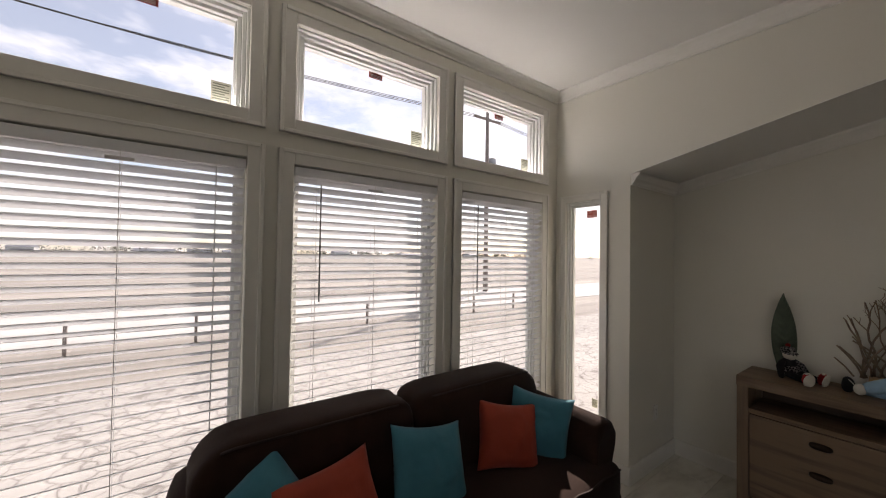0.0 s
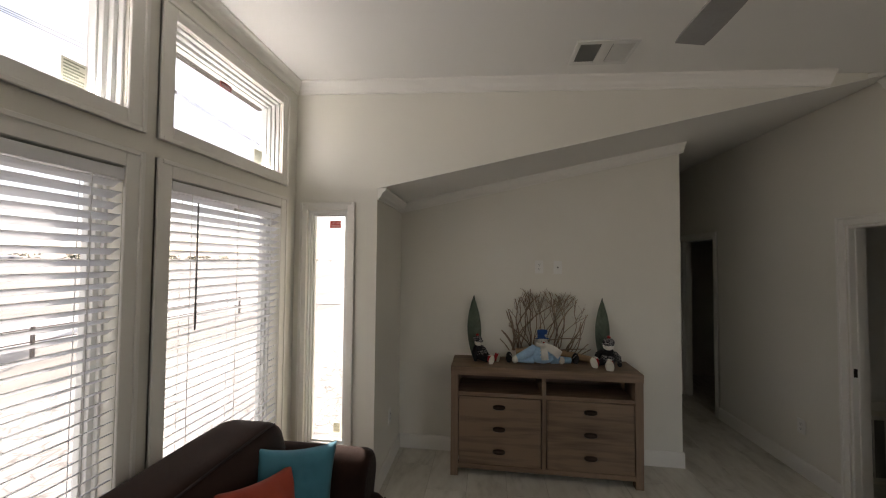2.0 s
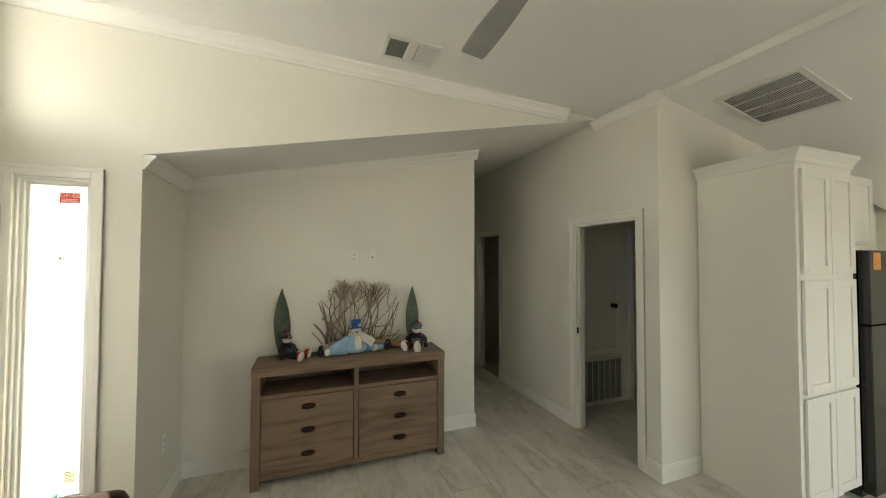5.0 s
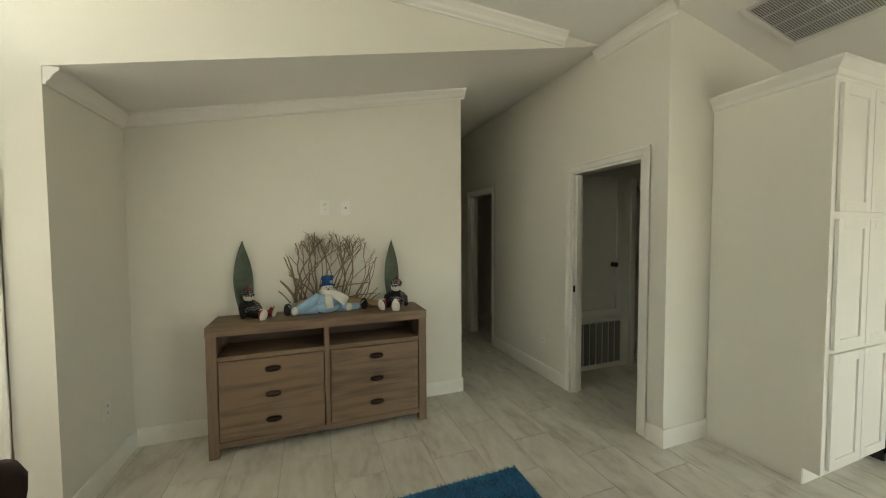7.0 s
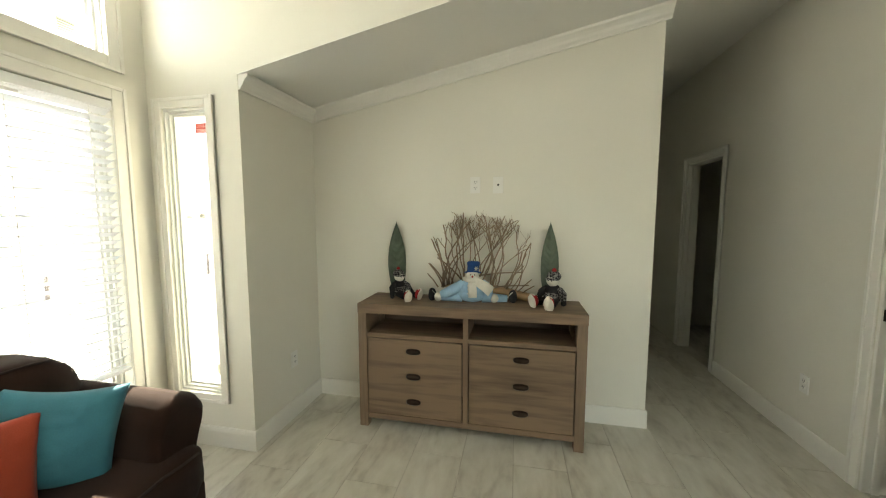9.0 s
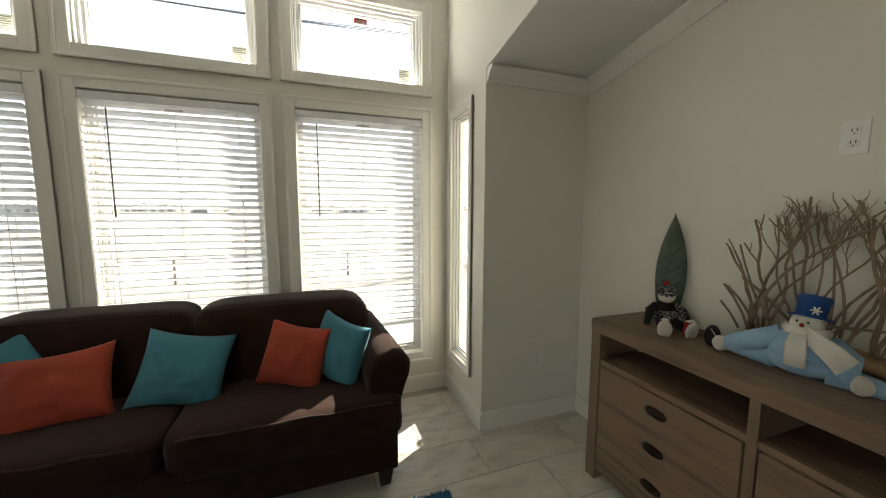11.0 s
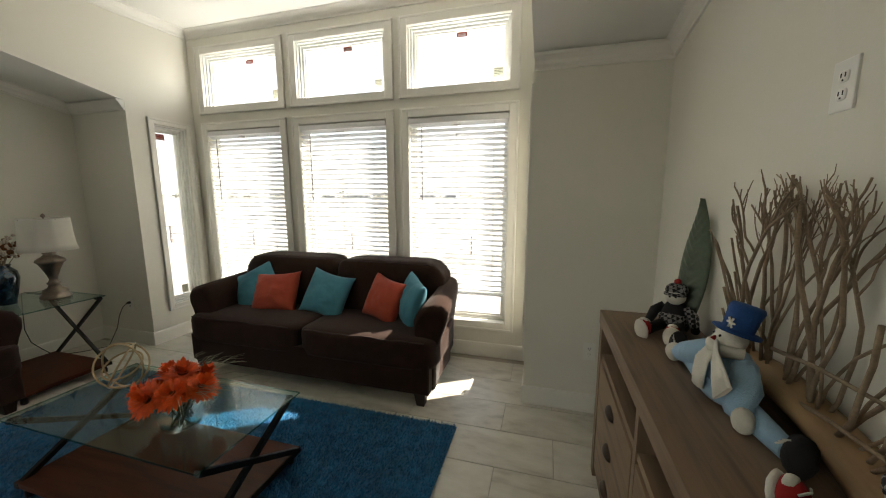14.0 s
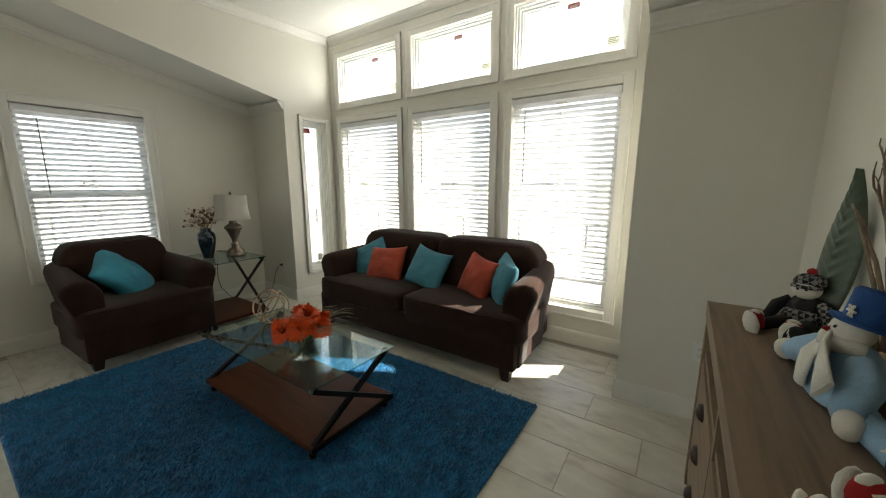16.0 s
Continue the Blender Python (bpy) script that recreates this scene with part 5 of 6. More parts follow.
plaid_doll(pose(0.635, -1.370, CT, 0, 0, 56) @ Matrix.Scale(0.88, 4), "seated stuffed doll in black-white plaid with red pompom cap", "stuffed dolls", -1, 0.055)
plaid_doll(pose(0.595, -2.455, CT, 0, 0, -36) @ Matrix.Scale(0.99, 4), "seated stuffed doll in plaid wearing red-and-white shoes", "stuffed dolls", -1)

bm = bmesh.new()
ball(bm, (0, 0, 0.085), (0.070, 0.115, 0.090), 0, 20, 14)
ball(bm, (-0.008, 0, 0.050), (0.072, 0.115, 0.052), 0, 20, 12)
for s, wy in ((1, 0.25), (-1, 0.16)):
    tube(bm, [(0.0, s * 0.07, 0.135), (-0.02, s * 0.13, 0.095), (-0.03, s * (wy - 0.03), 0.055), (-0.035, s * wy, 0.040)], [0.036, 0.042, 0.036, 0.028], 12, 0)
    ball(bm, (-0.045, s * (wy + 0.015), 0.036), (0.030, 0.032, 0.034), 1, 12, 8)
    tube(bm, [(-0.01, s * 0.08, 0.035), (0.0, s * 0.18, 0.030), (0.004, s * 0.275, 0.028)], [0.042, 0.032, 0.026], 12, 0)
    ball(bm, (-0.006, s * 0.318, 0.046), (0.036, 0.032, 0.050), 3, 14, 10)
for s in (-1, 1):
    for q in (0, 1, 2):
        tube(bm, [(-0.038, s * (0.285 + 0.008 * q), 0.052 + 0.010 * q), (-0.030, s * (0.300 + 0.008 * q), 0.066 + 0.008 * q)], 0.0022, 5, 1)
ball(bm, (-0.012, 0.0, 0.193), (0.045, 0.050, 0.045), 1, 18, 12)
tube(bm, [(0.0, -0.062, 0.168), (-0.045, -0.035, 0.166), (-0.058, 0, 0.164), (-0.045, 0.035, 0.166), (0.0, 0.062, 0.168)], 0.018, 10, 4)
strip(bm, [(-0.050, -0.010, 0.166), (-0.078, -0.055, 0.150), (-0.092, -0.110, 0.122), (-0.094, -0.150, 0.092)], [0.030, 0.034, 0.037, 0.038], 0.008, (0.1, 0.35, 0.93), 4)
strip(bm, [(-0.056, 0.004, 0.162), (-0.084, -0.004, 0.125), (-0.090, -0.008, 0.085), (-0.090, -0.010, 0.046)], [0.026, 0.032, 0.034, 0.034], 0.008, (0, 1, 0), 4)
hat = bmesh.new()
lathe(hat, [(0.0, 0.0), (0.078, 0.0), (0.080, 0.006), (0.056, 0.010), (0.052, 0.014), (0.054, 0.055), (0.058, 0.085), (0.050, 0.096), (0.0, 0.100)], 24, 2)
bmesh.ops.transform(hat, matrix=pose(0.002, 0, 0.214, 0, 12, 0) @ Matrix.Scale(0.86, 4), verts=hat.verts[:])
tmp = bpy.data.meshes.new("tmp")
hat.to_mesh(tmp)
hat.free()
bm.from_mesh(tmp)
bpy.data.meshes.remove(tmp)
for i in range(3):
    tube(bm, [(-0.037, -0.026 + 0.016 * math.cos(a), 0.250 + 0.016 * math.sin(a)) for a in (i * math.pi / 3, i * math.pi / 3 + math.pi)], 0.0032, 5, 1)
tube(bm, [(-0.052, 0, 0.193), (-0.074, -0.006, 0.195)], [0.009, 0.002], 8, 5)
for y in (-0.02, 0.02):
    ball(bm, (-0.052, y * 0.8, 0.205), 0.0045, 3, 6, 4)
for z in (0.13, 0.10, 0.07):
    ball(bm, (-0.074, 0.028, z), 0.006, 1, 6, 4)
for v in bm.verts:
    v.co += Vector((noise.noise(v.co * 25), noise.noise(v.co * 25 + Vector((9, 0, 0))), 0)) * 0.004
    v.co.x = v.co.x * 0.85 + 0.06 * max(0.0, v.co.z - 0.05)
    v.co.y *= 0.94
    v.co.y -= 0.05 * max(0.0, v.co.z - 0.12)
snow = part("stuffed_snowman", bm, [M_BLUEFLEECE, M_WHITEFLEECE, M_BLUEHAT, M_BLACKFELT, M_WHITEFLEECE, M_REDFELT], None)
tagged(snow, "stuffed snowman doll in pale blue fleece with a royal blue hat", "doll", "stuffed dolls")
snow.matrix_world = pose(0.592, -1.915, CT, 0, 0, 4) @ Matrix.Scale(0.93, 4)


# ---------------------------------------------------------------- wall plates
def plate(place, kind, label):
    """Faces -y in its own frame."""
    ob = thing("wall_outlet" if kind == "outlet" else "wall_jack", label, "outlet" if kind == "outlet" else "wall plate", place, "wall plates")
    part("plate", boxes(((-0.036, -0.006, -0.058), (0.036, 0.0005, 0.058)), bevel=0.003), M_PLATE, ob)
    if kind == "outlet":
        for z in (-0.020, 0.020):
            bm = bmesh.new()
            rounded(bm, (-0.016, -0.0085, z - 0.014), (0.016, -0.004, z + 0.014), 4, 3)
            r = part("receptacle", bm, M_PLATE, ob)
            part("slots", boxes(((-0.0075, -0.0095, z - 0.002), (-0.0050, -0.0080, z + 0.008)), ((0.0050, -0.0095, z - 0.002), (0.0075, -0.0080, z + 0.008)), ((-0.002, -0.0095, z - 0.010), (0.002, -0.0080, z - 0.006))), M_SLOT, r)
    else:
        bm = bmesh.new()
        lathe(bm, [(0.007, 0.0), (0.007, 0.006), (0.004, 0.010), (0.0, 0.010)], 12)
        bmesh.ops.transform(bm, matrix=pose(0, -0.006, 0, 90, 0, 0), verts=bm.verts[:])
        part("jack", bm, M_SLOT, ob)
    return ob


plate(pose(XE, -1.914, 1.682, 0, 0, -90), "outlet", "white duplex wall outlet above the console")
plate(pose(XE, -2.076, 1.680, 0, 0, -90), "jack", "white television jack plate above the console")
plate(pose(0.412, YN, 0.425, 0, 0, 0), "outlet", "white duplex wall outlet low in the alcove")
plate(pose(-3.742, YN, 0.395, 0, 0, 0), "outlet", "white duplex wall outlet with a lamp plug")
plate(pose(0.776, YD, 0.395, 0, 0, 180), "outlet", "white duplex wall outlet low beside the doorway")

# ---------------------------------------------------------------- pantry and kitchen end
def shaker_door(lo, hi, z0, z1, x, parent):
    """A framed cabinet door in the plane x, facing -x."""
    r = 0.055
    d = part("cabinet_door", boxes(((x, lo, z0), (x + 0.019, lo + r, z1)), ((x, hi - r, z0), (x + 0.019, hi, z1)), ((x, lo + r, z1 - r), (x + 0.019, hi - r, z1)), ((x, lo + r, z0), (x + 0.019, hi - r, z0 + r)), bevel=0.0015, seg=1), M_CABINET, parent)
    part("door_panel", boxes(((x + 0.009, lo + r - 0.004, z0 + r - 0.004), (x + 0.016, hi - r + 0.004, z1 - r + 0.004))), M_CABINET, d)
    return d


pan = thing("pantry_cabinet", "tall white painted pantry cabinet with six panelled doors", "cabinet", pose(0, 0, 0))
PY0, PY1, PXF = -5.125, -4.455, -1.165
part("body", boxes(((PXF, PY0, 0.10), (XC - 0.004, PY1, 2.310)), ((PXF + 0.075, PY0, 0.0), (XC - 0.004, PY1, 0.10)), bevel=0.0015, seg=1), M_CABINET, pan)
part("side_panel", boxes(((PXF + 0.0, PY1, 0.10), (XC - 0.006, PY1 + 0.006, 2.305)), ((PXF + 0.078, PY1, 0.0), (XC - 0.006, PY1 + 0.006, 0.10))), M_WALL, pan)
crown = [(0.003, 0), (0.003, 0.012), (0.012, 0.020), (0.018, 0.045), (0.045, 0.078), (0.052, 0.085), (0.052, 0.10), (-0.02, 0.10), (-0.02, 0)]
bm = bmesh.new()
rings = []
for p, sx, sy in (((XC - 0.004, PY1 + 0.006), 0, 1), ((PXF, PY1 + 0.006), -1, 1), ((PXF, PY0), -1, 0)):
    rings.append([bm.verts.new((p[0] + sx * o, p[1] + sy * o, 2.287 + u)) for o, u in crown])
for a, b in zip(rings, rings[1:]):
    for i in range(len(crown)):
        k = (i + 1) % len(crown)
        bm.faces.new((a[i], a[k], b[k], b[i]))
bm.faces.new(rings[0])
bm.faces.new(rings[-1][::-1])
bmesh.ops.recalc_face_normals(bm, faces=bm.faces[:])
part("crown", bm, M_CABINET, pan)
for z0, z1 in ((0.125, 0.785), (0.810, 1.535), (1.575, 2.260)):
    for lo, hi in ((-4.812, -4.492), (-5.112, -4.818)):
        shaker_door(lo, hi, z0, z1, PXF - 0.020, pan)
fr = thing("refrigerator", "black refrigerator beside the pantry cabinet", "refrigerator", pose(0, 0, 0))
part("body", boxes(((-1.17, -6.02, 0.02), (XC - 0.02, -5.15, 1.74)), bevel=0.012), M_FRIDGE, fr)
part("freezer_door", boxes(((-1.235, -6.015, 1.22), (-1.174, -5.155, 1.735)), bevel=0.012, seg=3), M_FRIDGE, fr)
part("door", boxes(((-1.235, -6.015, 0.06), (-1.174, -5.155, 1.21)), bevel=0.012, seg=3), M_FRIDGE, fr)
M_NOTE = material("orange_label", (0.62, 0.26, 0.05), 0.6, vary=0.2, scale=40, bump=0)
tagged(part("energy_label", boxes(((-1.2375, -5.30, 1.60), (-1.2355, -5.20, 1.72))), M_NOTE, None), "small orange paper label stuck on the refrigerator", "label")
up = thing("wall_cabinet", "white painted wall cabinet above the refrigerator", "cabinet", pose(0, 0, 0))
part("body", boxes(((-0.95, -6.02, 1.80), (XC - 0.004, -5.135, 2.36))), M_CABINET, up)
for lo, hi in ((-5.57, -5.15), (-6.0, -5.58)):
    shaker_door(lo, hi, 1.82, 2.34, -0.97, up)

# service closet seen through the doorway
cl = thing("closet_door", "white painted closet door with a dark round knob", "door", pose(0, 0, 0))
part("leaf", boxes(((0.696, -4.900, 0.655), (0.720, -4.30, 2.06)), bevel=0.003), M_CABINET, cl)
part("frame", boxes(((0.690, -4.965, 0.585), (0.7195, -4.902, 2.13)), ((0.690, -4.900, 0.585), (0.7195, -4.26, 0.650)), ((0.690, -4.900, 2.065), (0.7195, -4.26, 2.13)), bevel=0.003), M_TRIM, cl)
bm = bmesh.new()
lathe(bm, [(0.028, 0.0), (0.028, 0.006), (0.010, 0.012), (0.010, 0.030), (0.026, 0.042), (0.028, 0.052), (0.018, 0.062), (0.0, 0.064)], 18)
bmesh.ops.transform(bm, matrix=pose(0.696, -4.850, 1.130, 0, -90, 0), verts=bm.verts[:])
part("knob", bm, M_BRONZE, cl, "dark bronze door knob")
gr = thing("return_grille", "grey louvred return-air grille low on the closet wall", "vent", pose(0, 0, 0))
part("frame", boxes(((0.705, -5.01, 0.03), (0.7195, -4.985, 0.53)), ((0.705, -4.31, 0.03), (0.7195, -4.28, 0.53)), ((0.705, -4.985, 0.505), (0.7195, -4.31, 0.53)), ((0.705, -4.985, 0.03), (0.7195, -4.31, 0.055))), M_GRILLE, gr)
part("backing", boxes(((0.716, -4.985, 0.055), (0.7195, -4.31, 0.505))), M_DAMPER, gr)
FIN = mesh_of(boxes(((-0.001, -0.675 / 2, -0.006), (0.001, 0.675 / 2, 0.006))), "fin", M_DAMPER)
for i in range(36):
    o = new("fin", FIN)
    o.parent = gr
    o.matrix_local = pose(0.711, -4.6475, 0.064 + i * 0.0123, 0, 38, 0)
for i in range(7):
    y = -4.90 + i * 0.085
    part("mullion", boxes(((0.703, y - 0.006, 0.055), (0.7075, y + 0.006, 0.505)), bevel=0.001, seg=1), M_GRILLE, gr)
DOOR3 = tagged(new("door_3"), "white-cased doorway from the service room, its door ajar", "doorway", "", "structure")
part("casing", boxes(((0.704, -5.190, 0), (0.7195, -5.122, 2.068)), ((0.704, -5.928, 0), (0.7195, -5.860, 2.068)), ((0.704, -5.860, 2.0), (0.7195, -5.190, 2.068)), bevel=0.003, seg=1), M_TRIM, DOOR3)
leaf3 = part("door_leaf", boxes(((0.0, 0.0, 0.012), (0.66, 0.035, 1.985)), bevel=0.003), M_TRIM, DOOR3)
leaf3.matrix_local = pose(0.84, -5.845, 0, 0, 0, 58)

# ---------------------------------------------------------------- ceiling fittings
tilt_bay = math.degrees(math.atan(0.033))
cv = thing("ceiling_vent", "white two-way ceiling supply vent", "vent", pose(-0.315, -2.135, z_bay(-2.135), tilt_bay, 0, 0))
part("frame", boxes(((-0.125, -0.175, -0.010), (0.125, -0.150, 0.0)), ((-0.125, 0.150, -0.010), (0.125, 0.175, 0.0)), ((-0.125, -0.150, -0.010), (-0.095, 0.150, 0.0)), ((0.095, -0.150, -0.010), (0.125, 0.150, 0.0)), ((-0.095, -0.03, -0.010), (0.095, 0.03, 0.0)), bevel=0.003), M_GRILLE, cv)
part("backing", boxes(((-0.095, -0.15, -0.002), (0.095, 0.15, -0.0005))), M_DAMPER, cv)
part("damper", boxes(*[((-0.095, 0.034 + 0.0125 * i, -0.006), (0.095, 0.036 + 0.0125 * i, -0.002)) for i in range(10)]), M_DAMPER, cv)
SLATV = mesh_of(boxes(((-0.095, -0.0065, -0.0012), (0.095, 0.0065, 0.0012))), "slat", M_GRILLE)
for i in range(8):
    for s in (-1,):
        o = new("slat", SLATV)
        o.parent = cv
        o.matrix_local = pose(0, s * (0.042 + 0.0140 * i), -0.007, -s * 42, 0, 0)

tilt_s = math.degrees(math.atan(0.21))
ra = thing("ceiling_grille", "large white return-air grille in the sloped ceiling", "vent", pose(-0.99, -4.66, z_south(-4.66), tilt_s, 0, 0) @ pose(0, 0, 0, 0, 0, 90))
part("frame", boxes(((-0.29, -0.26, -0.012), (0.29, -0.225, 0.0)), ((-0.29, 0.225, -0.012), (0.29, 0.26, 0.0)), ((-0.29, -0.225, -0.012), (-0.25, 0.225, 0.0)), ((0.25, -0.225, -0.012), (0.29, 0.225, 0.0)), bevel=0.003), M_GRILLE, ra)
part("backing", boxes(((-0.25, -0.225, -0.002), (0.25, 0.225, -0.0005))), M_DAMPER, ra)
SLATR = mesh_of(boxes(((-0.25, -0.0085, -0.0008), (0.25, 0.0085, 0.0008))), "slat", M_GRILLE)
for i in range(36):
    o = new("slat", SLATR)
    o.parent = ra
    o.matrix_local = pose(0, -0.218 + i * 0.01245, -0.007, -40, 0, 0)
for x in (-0.125, 0.0, 0.125):
    part("brace", boxes(((x - 0.004, -0.225, -0.011), (x + 0.004, 0.225, -0.005))), M_GRILLE, ra)

fan = thing("ceiling_fan", "three-blade ceiling fan with an opal glass light bowl", "fan", pose(-1.675, -2.195, 0))
zc = z_bay(-2.235)
bm = bmesh.new()
lathe(bm, [(0.012, 2.70), (0.012, zc - 0.055), (0.055, zc - 0.045), (0.070, zc - 0.002)], 20)
part("downrod", bm, M_BRONZE, fan, smooth=True)
bm = bmesh.new()
lathe(bm, [(0.075, 2.575), (0.105, 2.590), (0.115, 2.640), (0.095, 2.690), (0.040, 2.715), (0.012, 2.72)], 28)
part("motor", bm, M_BRONZE, fan)
for k in range(3):
    bm = bmesh.new()
    rows = []
    for t in range(13):
        u = t / 12
        r, w = 0.14 + 0.440 * u, 0.036 + 0.018 * math.sin(min(1, u * 1.3) * math.pi / 2)
        if u > 0.97:
            w *= 0.93
        rows.append([bm.verts.new((r, -w, 2.565 - w * 0.16)), bm.verts.new((r, w, 2.565 + w * 0.16)), bm.verts.new((r, w, 2.572 + w * 0.16)), bm.verts.new((r, -w, 2.572 - w * 0.16))])
    for a, b in zip(rows, rows[1:]):
        for j in range(4):
            bm.faces.new((a[j], a[(j + 1) % 4], b[(j + 1) % 4], b[j]))
    bm.faces.new(rows[0])
    bm.faces.new(rows[-1][::-1])
    bmesh.ops.recalc_face_normals(bm, faces=bm.faces[:])
    bmesh.ops.rotate(bm, verts=bm.verts[:], cent=(0, 0, 0), matrix=Matrix.Rotation(radians(-1 + 120 * k), 3, "Z"))
    part("blade", bm, M_BLADEFAN, fan)
bm = bmesh.new()
lathe(bm, [(0.0, 2.478), (0.05, 2.482), (0.092, 2.500), (0.112, 2.530), (0.114, 2.575), (0.08, 2.578)], 32)
part("light_bowl", bm, M_OPAL, fan, "opal glass light bowl")
bm = bmesh.new()
tube(bm, [(0.117 * math.cos(a), 0.117 * math.sin(a), 2.528) for a in [2 * math.pi * t / 40 for t in range(40)]], 0.0032, 6, closed=True)
for t in range(16):
    a = 2 * math.pi * t / 16
    c, s = math.cos(a), math.sin(a)
    tube(bm, [(0.117 * c, 0.117 * s, 2.528), (0.126 * c, 0.126 * s, 2.520), (0.128 * c, 0.128 * s, 2.508)], 0.003, 5)
part("rim", bm, M_BRONZE, fan, "dark metal rim with small hooks")

# ---------------------------------------------------------------- window stickers
M_STICK_RED = material("red_sticker", (0.40, 0.10, 0.075), 0.5, vary=0.05, bump=0)
M_STICK = material("paper_label", (0.62, 0.61, 0.52), 0.6, vary=0.12, scale=60, bump=0)
let_through(M_STICK, 0.6)
let_through(M_STICK_RED, 0.6)
M_INK = material("label_ink", (0.16, 0.17, 0.12), 0.7, bump=0)
M_WHITEINK = let_through(material("white_ink", (0.80, 0.78, 0.74), 0.6, bump=0), 0.6)


def rating_sticker(place):
    """Red tag with a printed class, hung on the pane; faces -y."""
    ob = tagged(part("window_sticker", boxes(((-0.045, 0.0, -0.030), (0.045, 0.001, 0.030))), M_STICK_RED, None), "small red rating sticker on the window pane", "sticker", "window stickers")
    cu = bpy.data.curves.new("lettering", "FONT")
    cu.body, cu.size, cu.align_x, cu.extrude = "DP-66", 0.034, "CENTER", 0.0003
    cu.materials.append(M_WHITEINK)
    tx = new("lettering", cu)
    tx.parent = ob
    tx.matrix_local = pose(0, -0.0006, 0.002, 90, 0, 0)
    part("bars", boxes(*[((-0.036, -0.0006, z), (0.036, -0.0001, z + 0.004)) for z in (-0.010, -0.018, -0.025)]), M_WHITEINK, ob)
    ob.matrix_world = place
    return ob


def paper_label(place, w=0.085, h=0.105):
    ob = tagged(part("window_label", boxes(((-w / 2, 0.0, -h / 2), (w / 2, 0.001, h / 2))), M_STICK, None), "printed paper energy label on the window pane", "sticker", "window stickers")
    rows = [((-w * 0.42, -0.0006, h * (0.36 - 0.115 * i)), (w * (0.40 - 0.22 * (i % 3 == 1)), -0.0001, h * (0.36 - 0.115 * i) + h * 0.055)) for i in range(7)]
    part("bars", boxes(*rows), M_INK, ob)
    ob.matrix_world = place
    return ob


for (a, b), x in zip(WIN, (-2.80, -1.694, -0.623)):
    rating_sticker(pose(x, 0.098, 2.768))
    paper_label(pose(b - 0.060 - 0.048, 0.098, 2.420))
rating_sticker(pose(0.098, -0.278, 2.005, 0, 0, -90))
rating_sticker(pose(W - 0.098, -0.300, 2.005, 0, 0, 90))
paper_label(pose(W - 0.098, -0.215, 0.455, 0, 0, 90), 0.07, 0.09)
paper_label(pose(0.098, -0.315, 0.455, 0, 0, -90), 0.05, 0.07)

# ---------------------------------------------------------------- beyond the windows
def rail_fence(x0, x1, y):
    f = thing("rail_fence", "low weathered rail fence along the dry grass", "fence", pose(x0, y, GZ))
    n = int((x1 - x0) / 2.4)
    POST = mesh_of(boxes(((-0.032, -0.032, 0.0), (0.032, 0.032, 0.80)), bevel=0.006), "post", M_FENCE)
    for i in range(n + 1):
        o = new("post", POST)
        o.parent, o.location = f, (i * 2.4, 0, 0)
    for z in (0.42, 0.74):
        part("rail", boxes(((0, -0.012, z), (n * 2.4, 0.012, z + 0.026))), M_FENCE, f)
    return f


rail_fence(-24, 12, 9.4)
pole = thing("utility_pole", "tall wooden utility pole with a crossarm and transformer", "pole", pose(13.7, 15.75, GZ))
bm = bmesh.new()
tube(bm, [(0, 0, 0), (0, 0, 12.6)], [0.17, 0.11], 10)
part("post", bm, M_FENCE, pole)
part("crossarm", boxes(((-1.2, -0.06, 11.6), (1.2, 0.06, 11.72))), M_FENCE, pole)
bm = bmesh.new()
lathe(bm, [(0.0, 8.2), (0.26, 8.2), (0.28, 8.3), (0.28, 9.0), (0.2, 9.1), (0.0, 9.1)], 16)
bmesh.ops.translate(bm, verts=bm.verts[:], vec=(0.46, 0, 0))
M_STEEL = material("grey_steel", (0.30, 0.31, 0.32), 0.5, 0.5)
part("transformer", bm, M_STEEL, pole)
for dx in (-1.1, 0.0, 1.1):
    bm = bmesh.new()
    tube(bm, [(dx + s, 0.0, 11.78 - 1.2 * math.sin(math.pi * (s % 45) / 45)) for s in np.linspace(-90, 90, 41)], 0.018, 4)
    part("wire", bm, M_SLOT, pole)
M_SHED = material("pale_shed_metal", (0.42, 0.43, 0.44), 0.6, vary=0.15, scale=0.3)
M_SHEDROOF = material("grey_shed_roof", (0.16, 0.17, 0.19), 0.6)
M_FARTREE = material("far_tree_foliage", (0.070, 0.075, 0.050), 0.95, vary=0.4, scale=0.4, bump=0)
rng = random.Random(5)
for i in range(15):
    w, d, h = rng.uniform(8, 22), rng.uniform(8, 14), rng.uniform(2.4, 4.2)
    x, y = -230 + i * 33 + rng.uniform(-12, 12), 270 + rng.uniform(-20, 90)
    s = thing("shed", "low pale metal building far across the fields", "building", pose(x, y, GZ - 0.5), "far buildings")
    part("wall", boxes(((-w / 2, -d / 2, 0), (w / 2, d / 2, h))), M_SHED, s)
    bm = bmesh.new()
    prism(bm, lambda q, w=w, d=d, h=h: [(q, -d / 2 - 0.4, h), (q, d / 2 + 0.4, h), (q, 0, h + d * 0.12)], -w / 2 - 0.4, w / 2 + 0.4)
    part("roof", bm, M_SHEDROOF, s)
    for k2 in range(3):
        part("door", boxes(((-w * 0.35 + k2 * w * 0.28, -d / 2 - 0.06, 0.3), (-w * 0.35 + k2 * w * 0.28 + 2.6, -d / 2 - 0.01, 2.9))), M_SHEDROOF, s)
tv, tf = [], []
nr = np.random.default_rng(4)
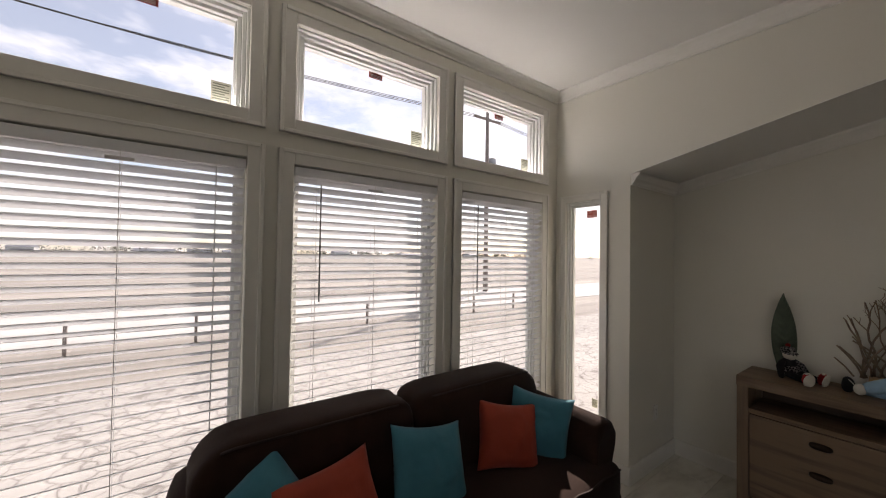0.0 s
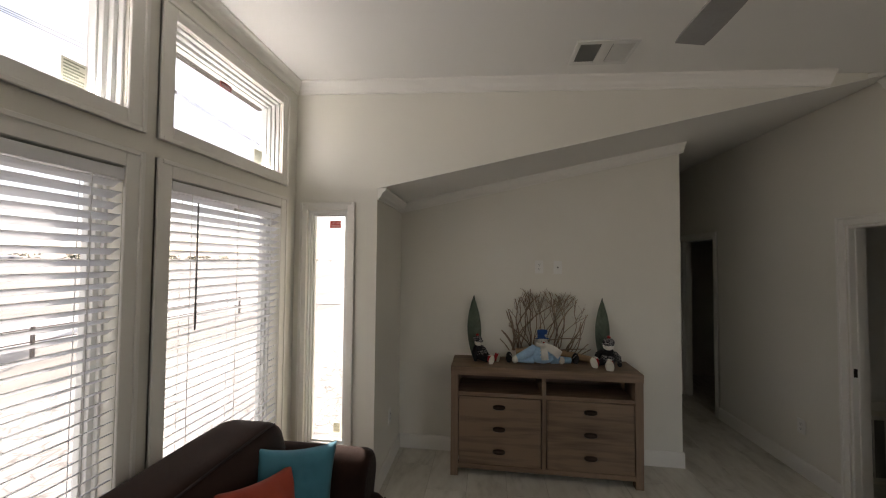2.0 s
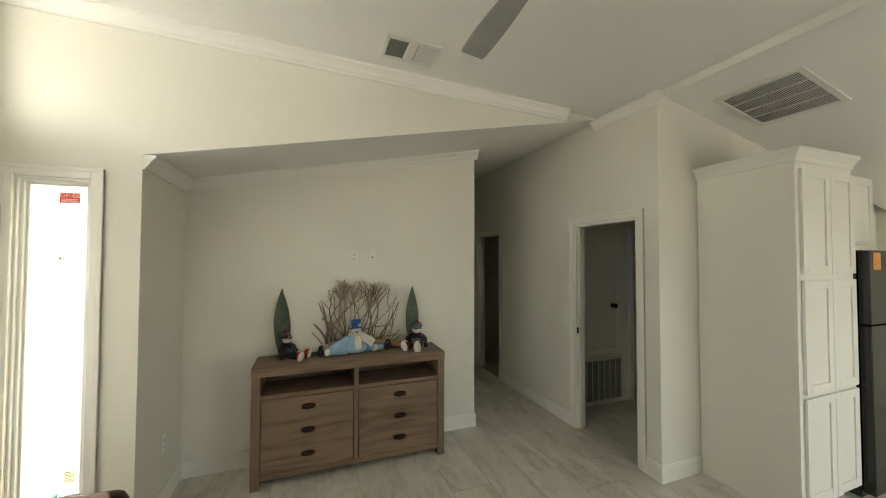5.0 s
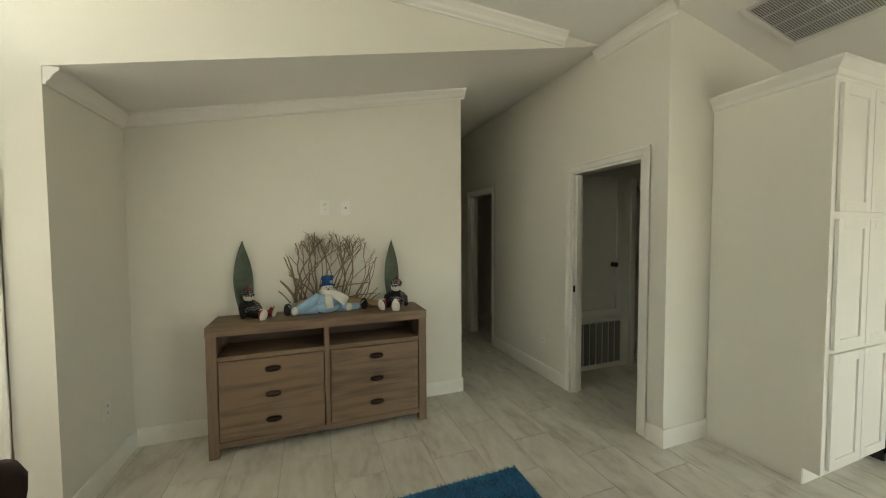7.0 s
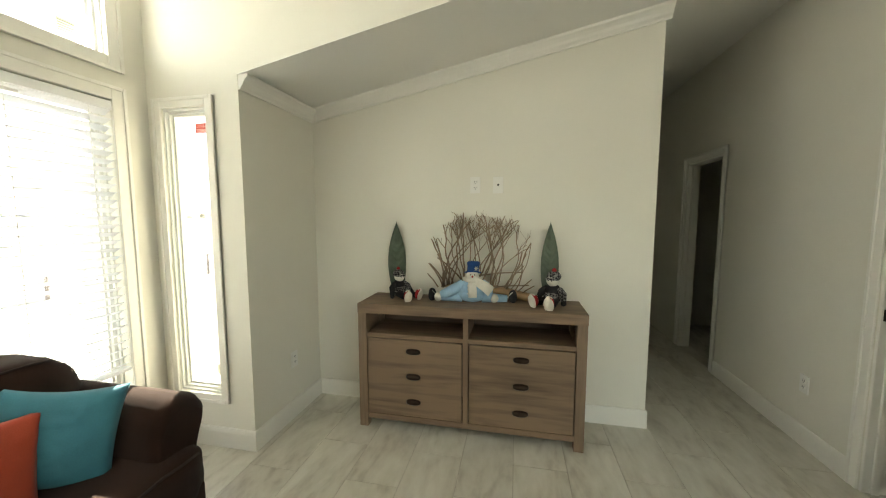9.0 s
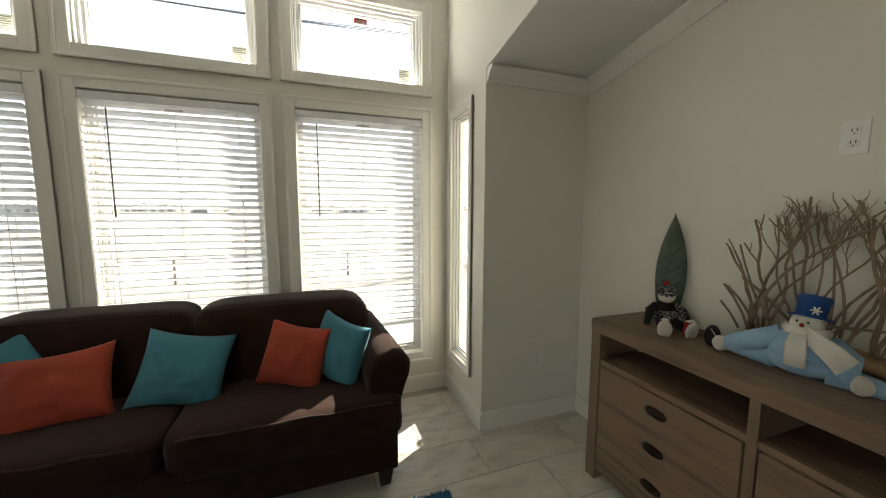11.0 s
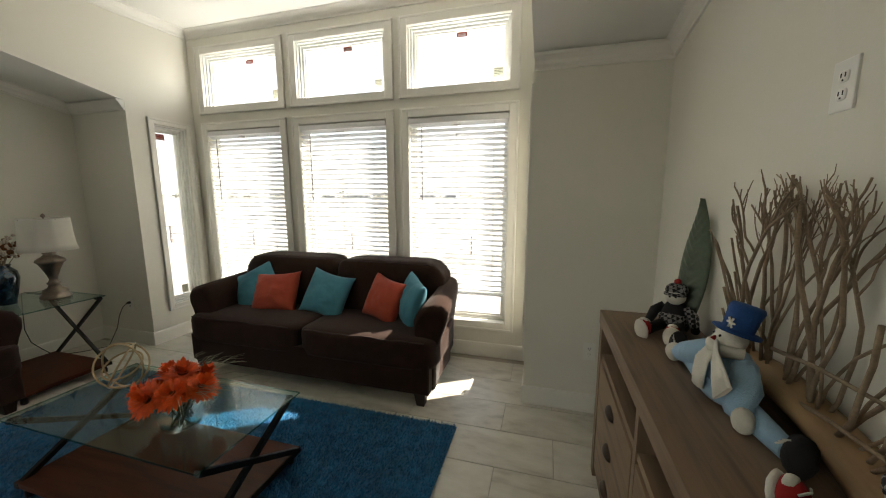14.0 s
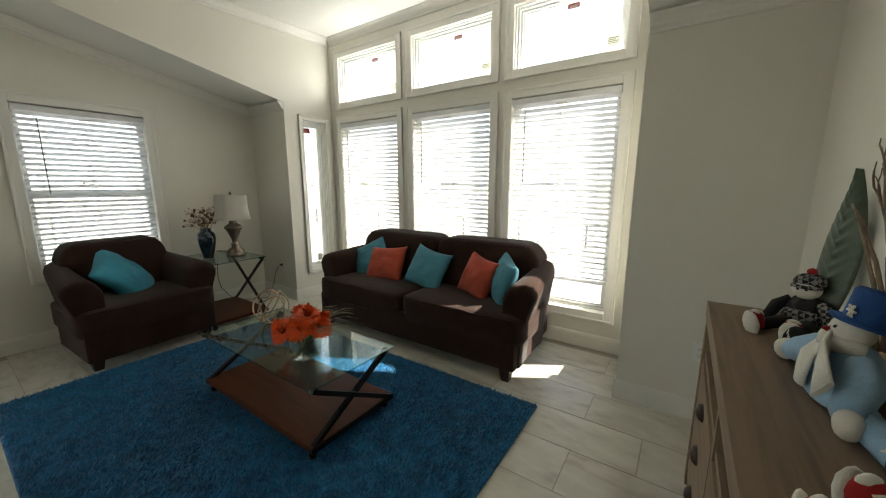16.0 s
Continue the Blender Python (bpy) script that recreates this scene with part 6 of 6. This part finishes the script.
for i in range(260):
    side = i % 4
    if side < 3:
        cx, cy = nr.uniform(-420, 420), nr.uniform(290, 380)
    else:
        cx, cy = nr.choice([-1, 1]) * nr.uniform(300, 380), nr.uniform(-150, 330)
    hgt = nr.uniform(3.5, 8.5)
    for k3 in range(46):
        c = np.array([cx, cy, GZ - 0.5]) + np.array([nr.normal(0, hgt * 0.30), nr.normal(0, hgt * 0.30), abs(nr.normal(0.5, 0.22)) * hgt])
        a, b2 = nr.normal(0, 0.55, 3) * hgt * 0.2, nr.normal(0, 0.55, 3) * hgt * 0.2
        n0 = len(tv)
        tv += [tuple(c), tuple(c + a), tuple(c + b2)]
        tf.append((n0, n0 + 1, n0 + 2))
me = bpy.data.meshes.new("far_woods")
me.from_pydata(tv, [], tf)
me.materials.append(M_FARTREE)
tagged(new("far_woods", me), "thin dark line of far trees on the horizon", "trees", "", "stuff")

# ---------------------------------------------------------------- floor, tile by tile
TX, TY = 0.6096, 0.3048
GAP = 0.003
structure("floor", boxes(((XW - 0.1, SOUTH - 0.1, -0.06), (3.5, 0.1, -0.003))), M_GROUT, "grey-beige porcelain tile floor in a staggered bond")
FLOOR = bpy.data.objects["floor"]
bm = bmesh.new()
box(bm, (-(TX - GAP) / 2, -(TY - GAP) / 2, -0.010), ((TX - GAP) / 2, (TY - GAP) / 2, 0.0), 0.0015, 1)
TILE_MESH = mesh_of(bm, "tile", M_TILE)
rest = bmesh.new()
row = -16
while True:
    y0 = -0.995 - row * TY
    row += 1
    if y0 > 0.05:
        continue
    if y0 - TY < SOUTH - 0.1:
        break
    off = 0.195 if (row % 2) else -0.11
    for i in range(-8, 8):
        cx, cy = off + (i + 0.5) * TX, y0 - TY / 2
        if cx - TX / 2 > 3.45 or cx + TX / 2 < XW:
            continue
        near = -4.3 < cx < 3.3 and cy > -4.6 and not (cx > XE + 0.3 and cy > YH + 0.2) and not (cx > 0.25 and cy > YN + 0.2)
        if near and not (cx > XE + 0.3 and cy < -4.1):
            t = new("tile", TILE_MESH)
            t.parent = FLOOR
            t.location = (cx, cy, 0)
        elif cy < -4.0:
            box(rest, (cx - (TX - GAP) / 2, cy - (TY - GAP) / 2, -0.010), (cx + (TX - GAP) / 2, cy + (TY - GAP) / 2, 0.0))
rp = part("tiles", rest, M_TILE, FLOOR)
rp["kind"] = "stuff"
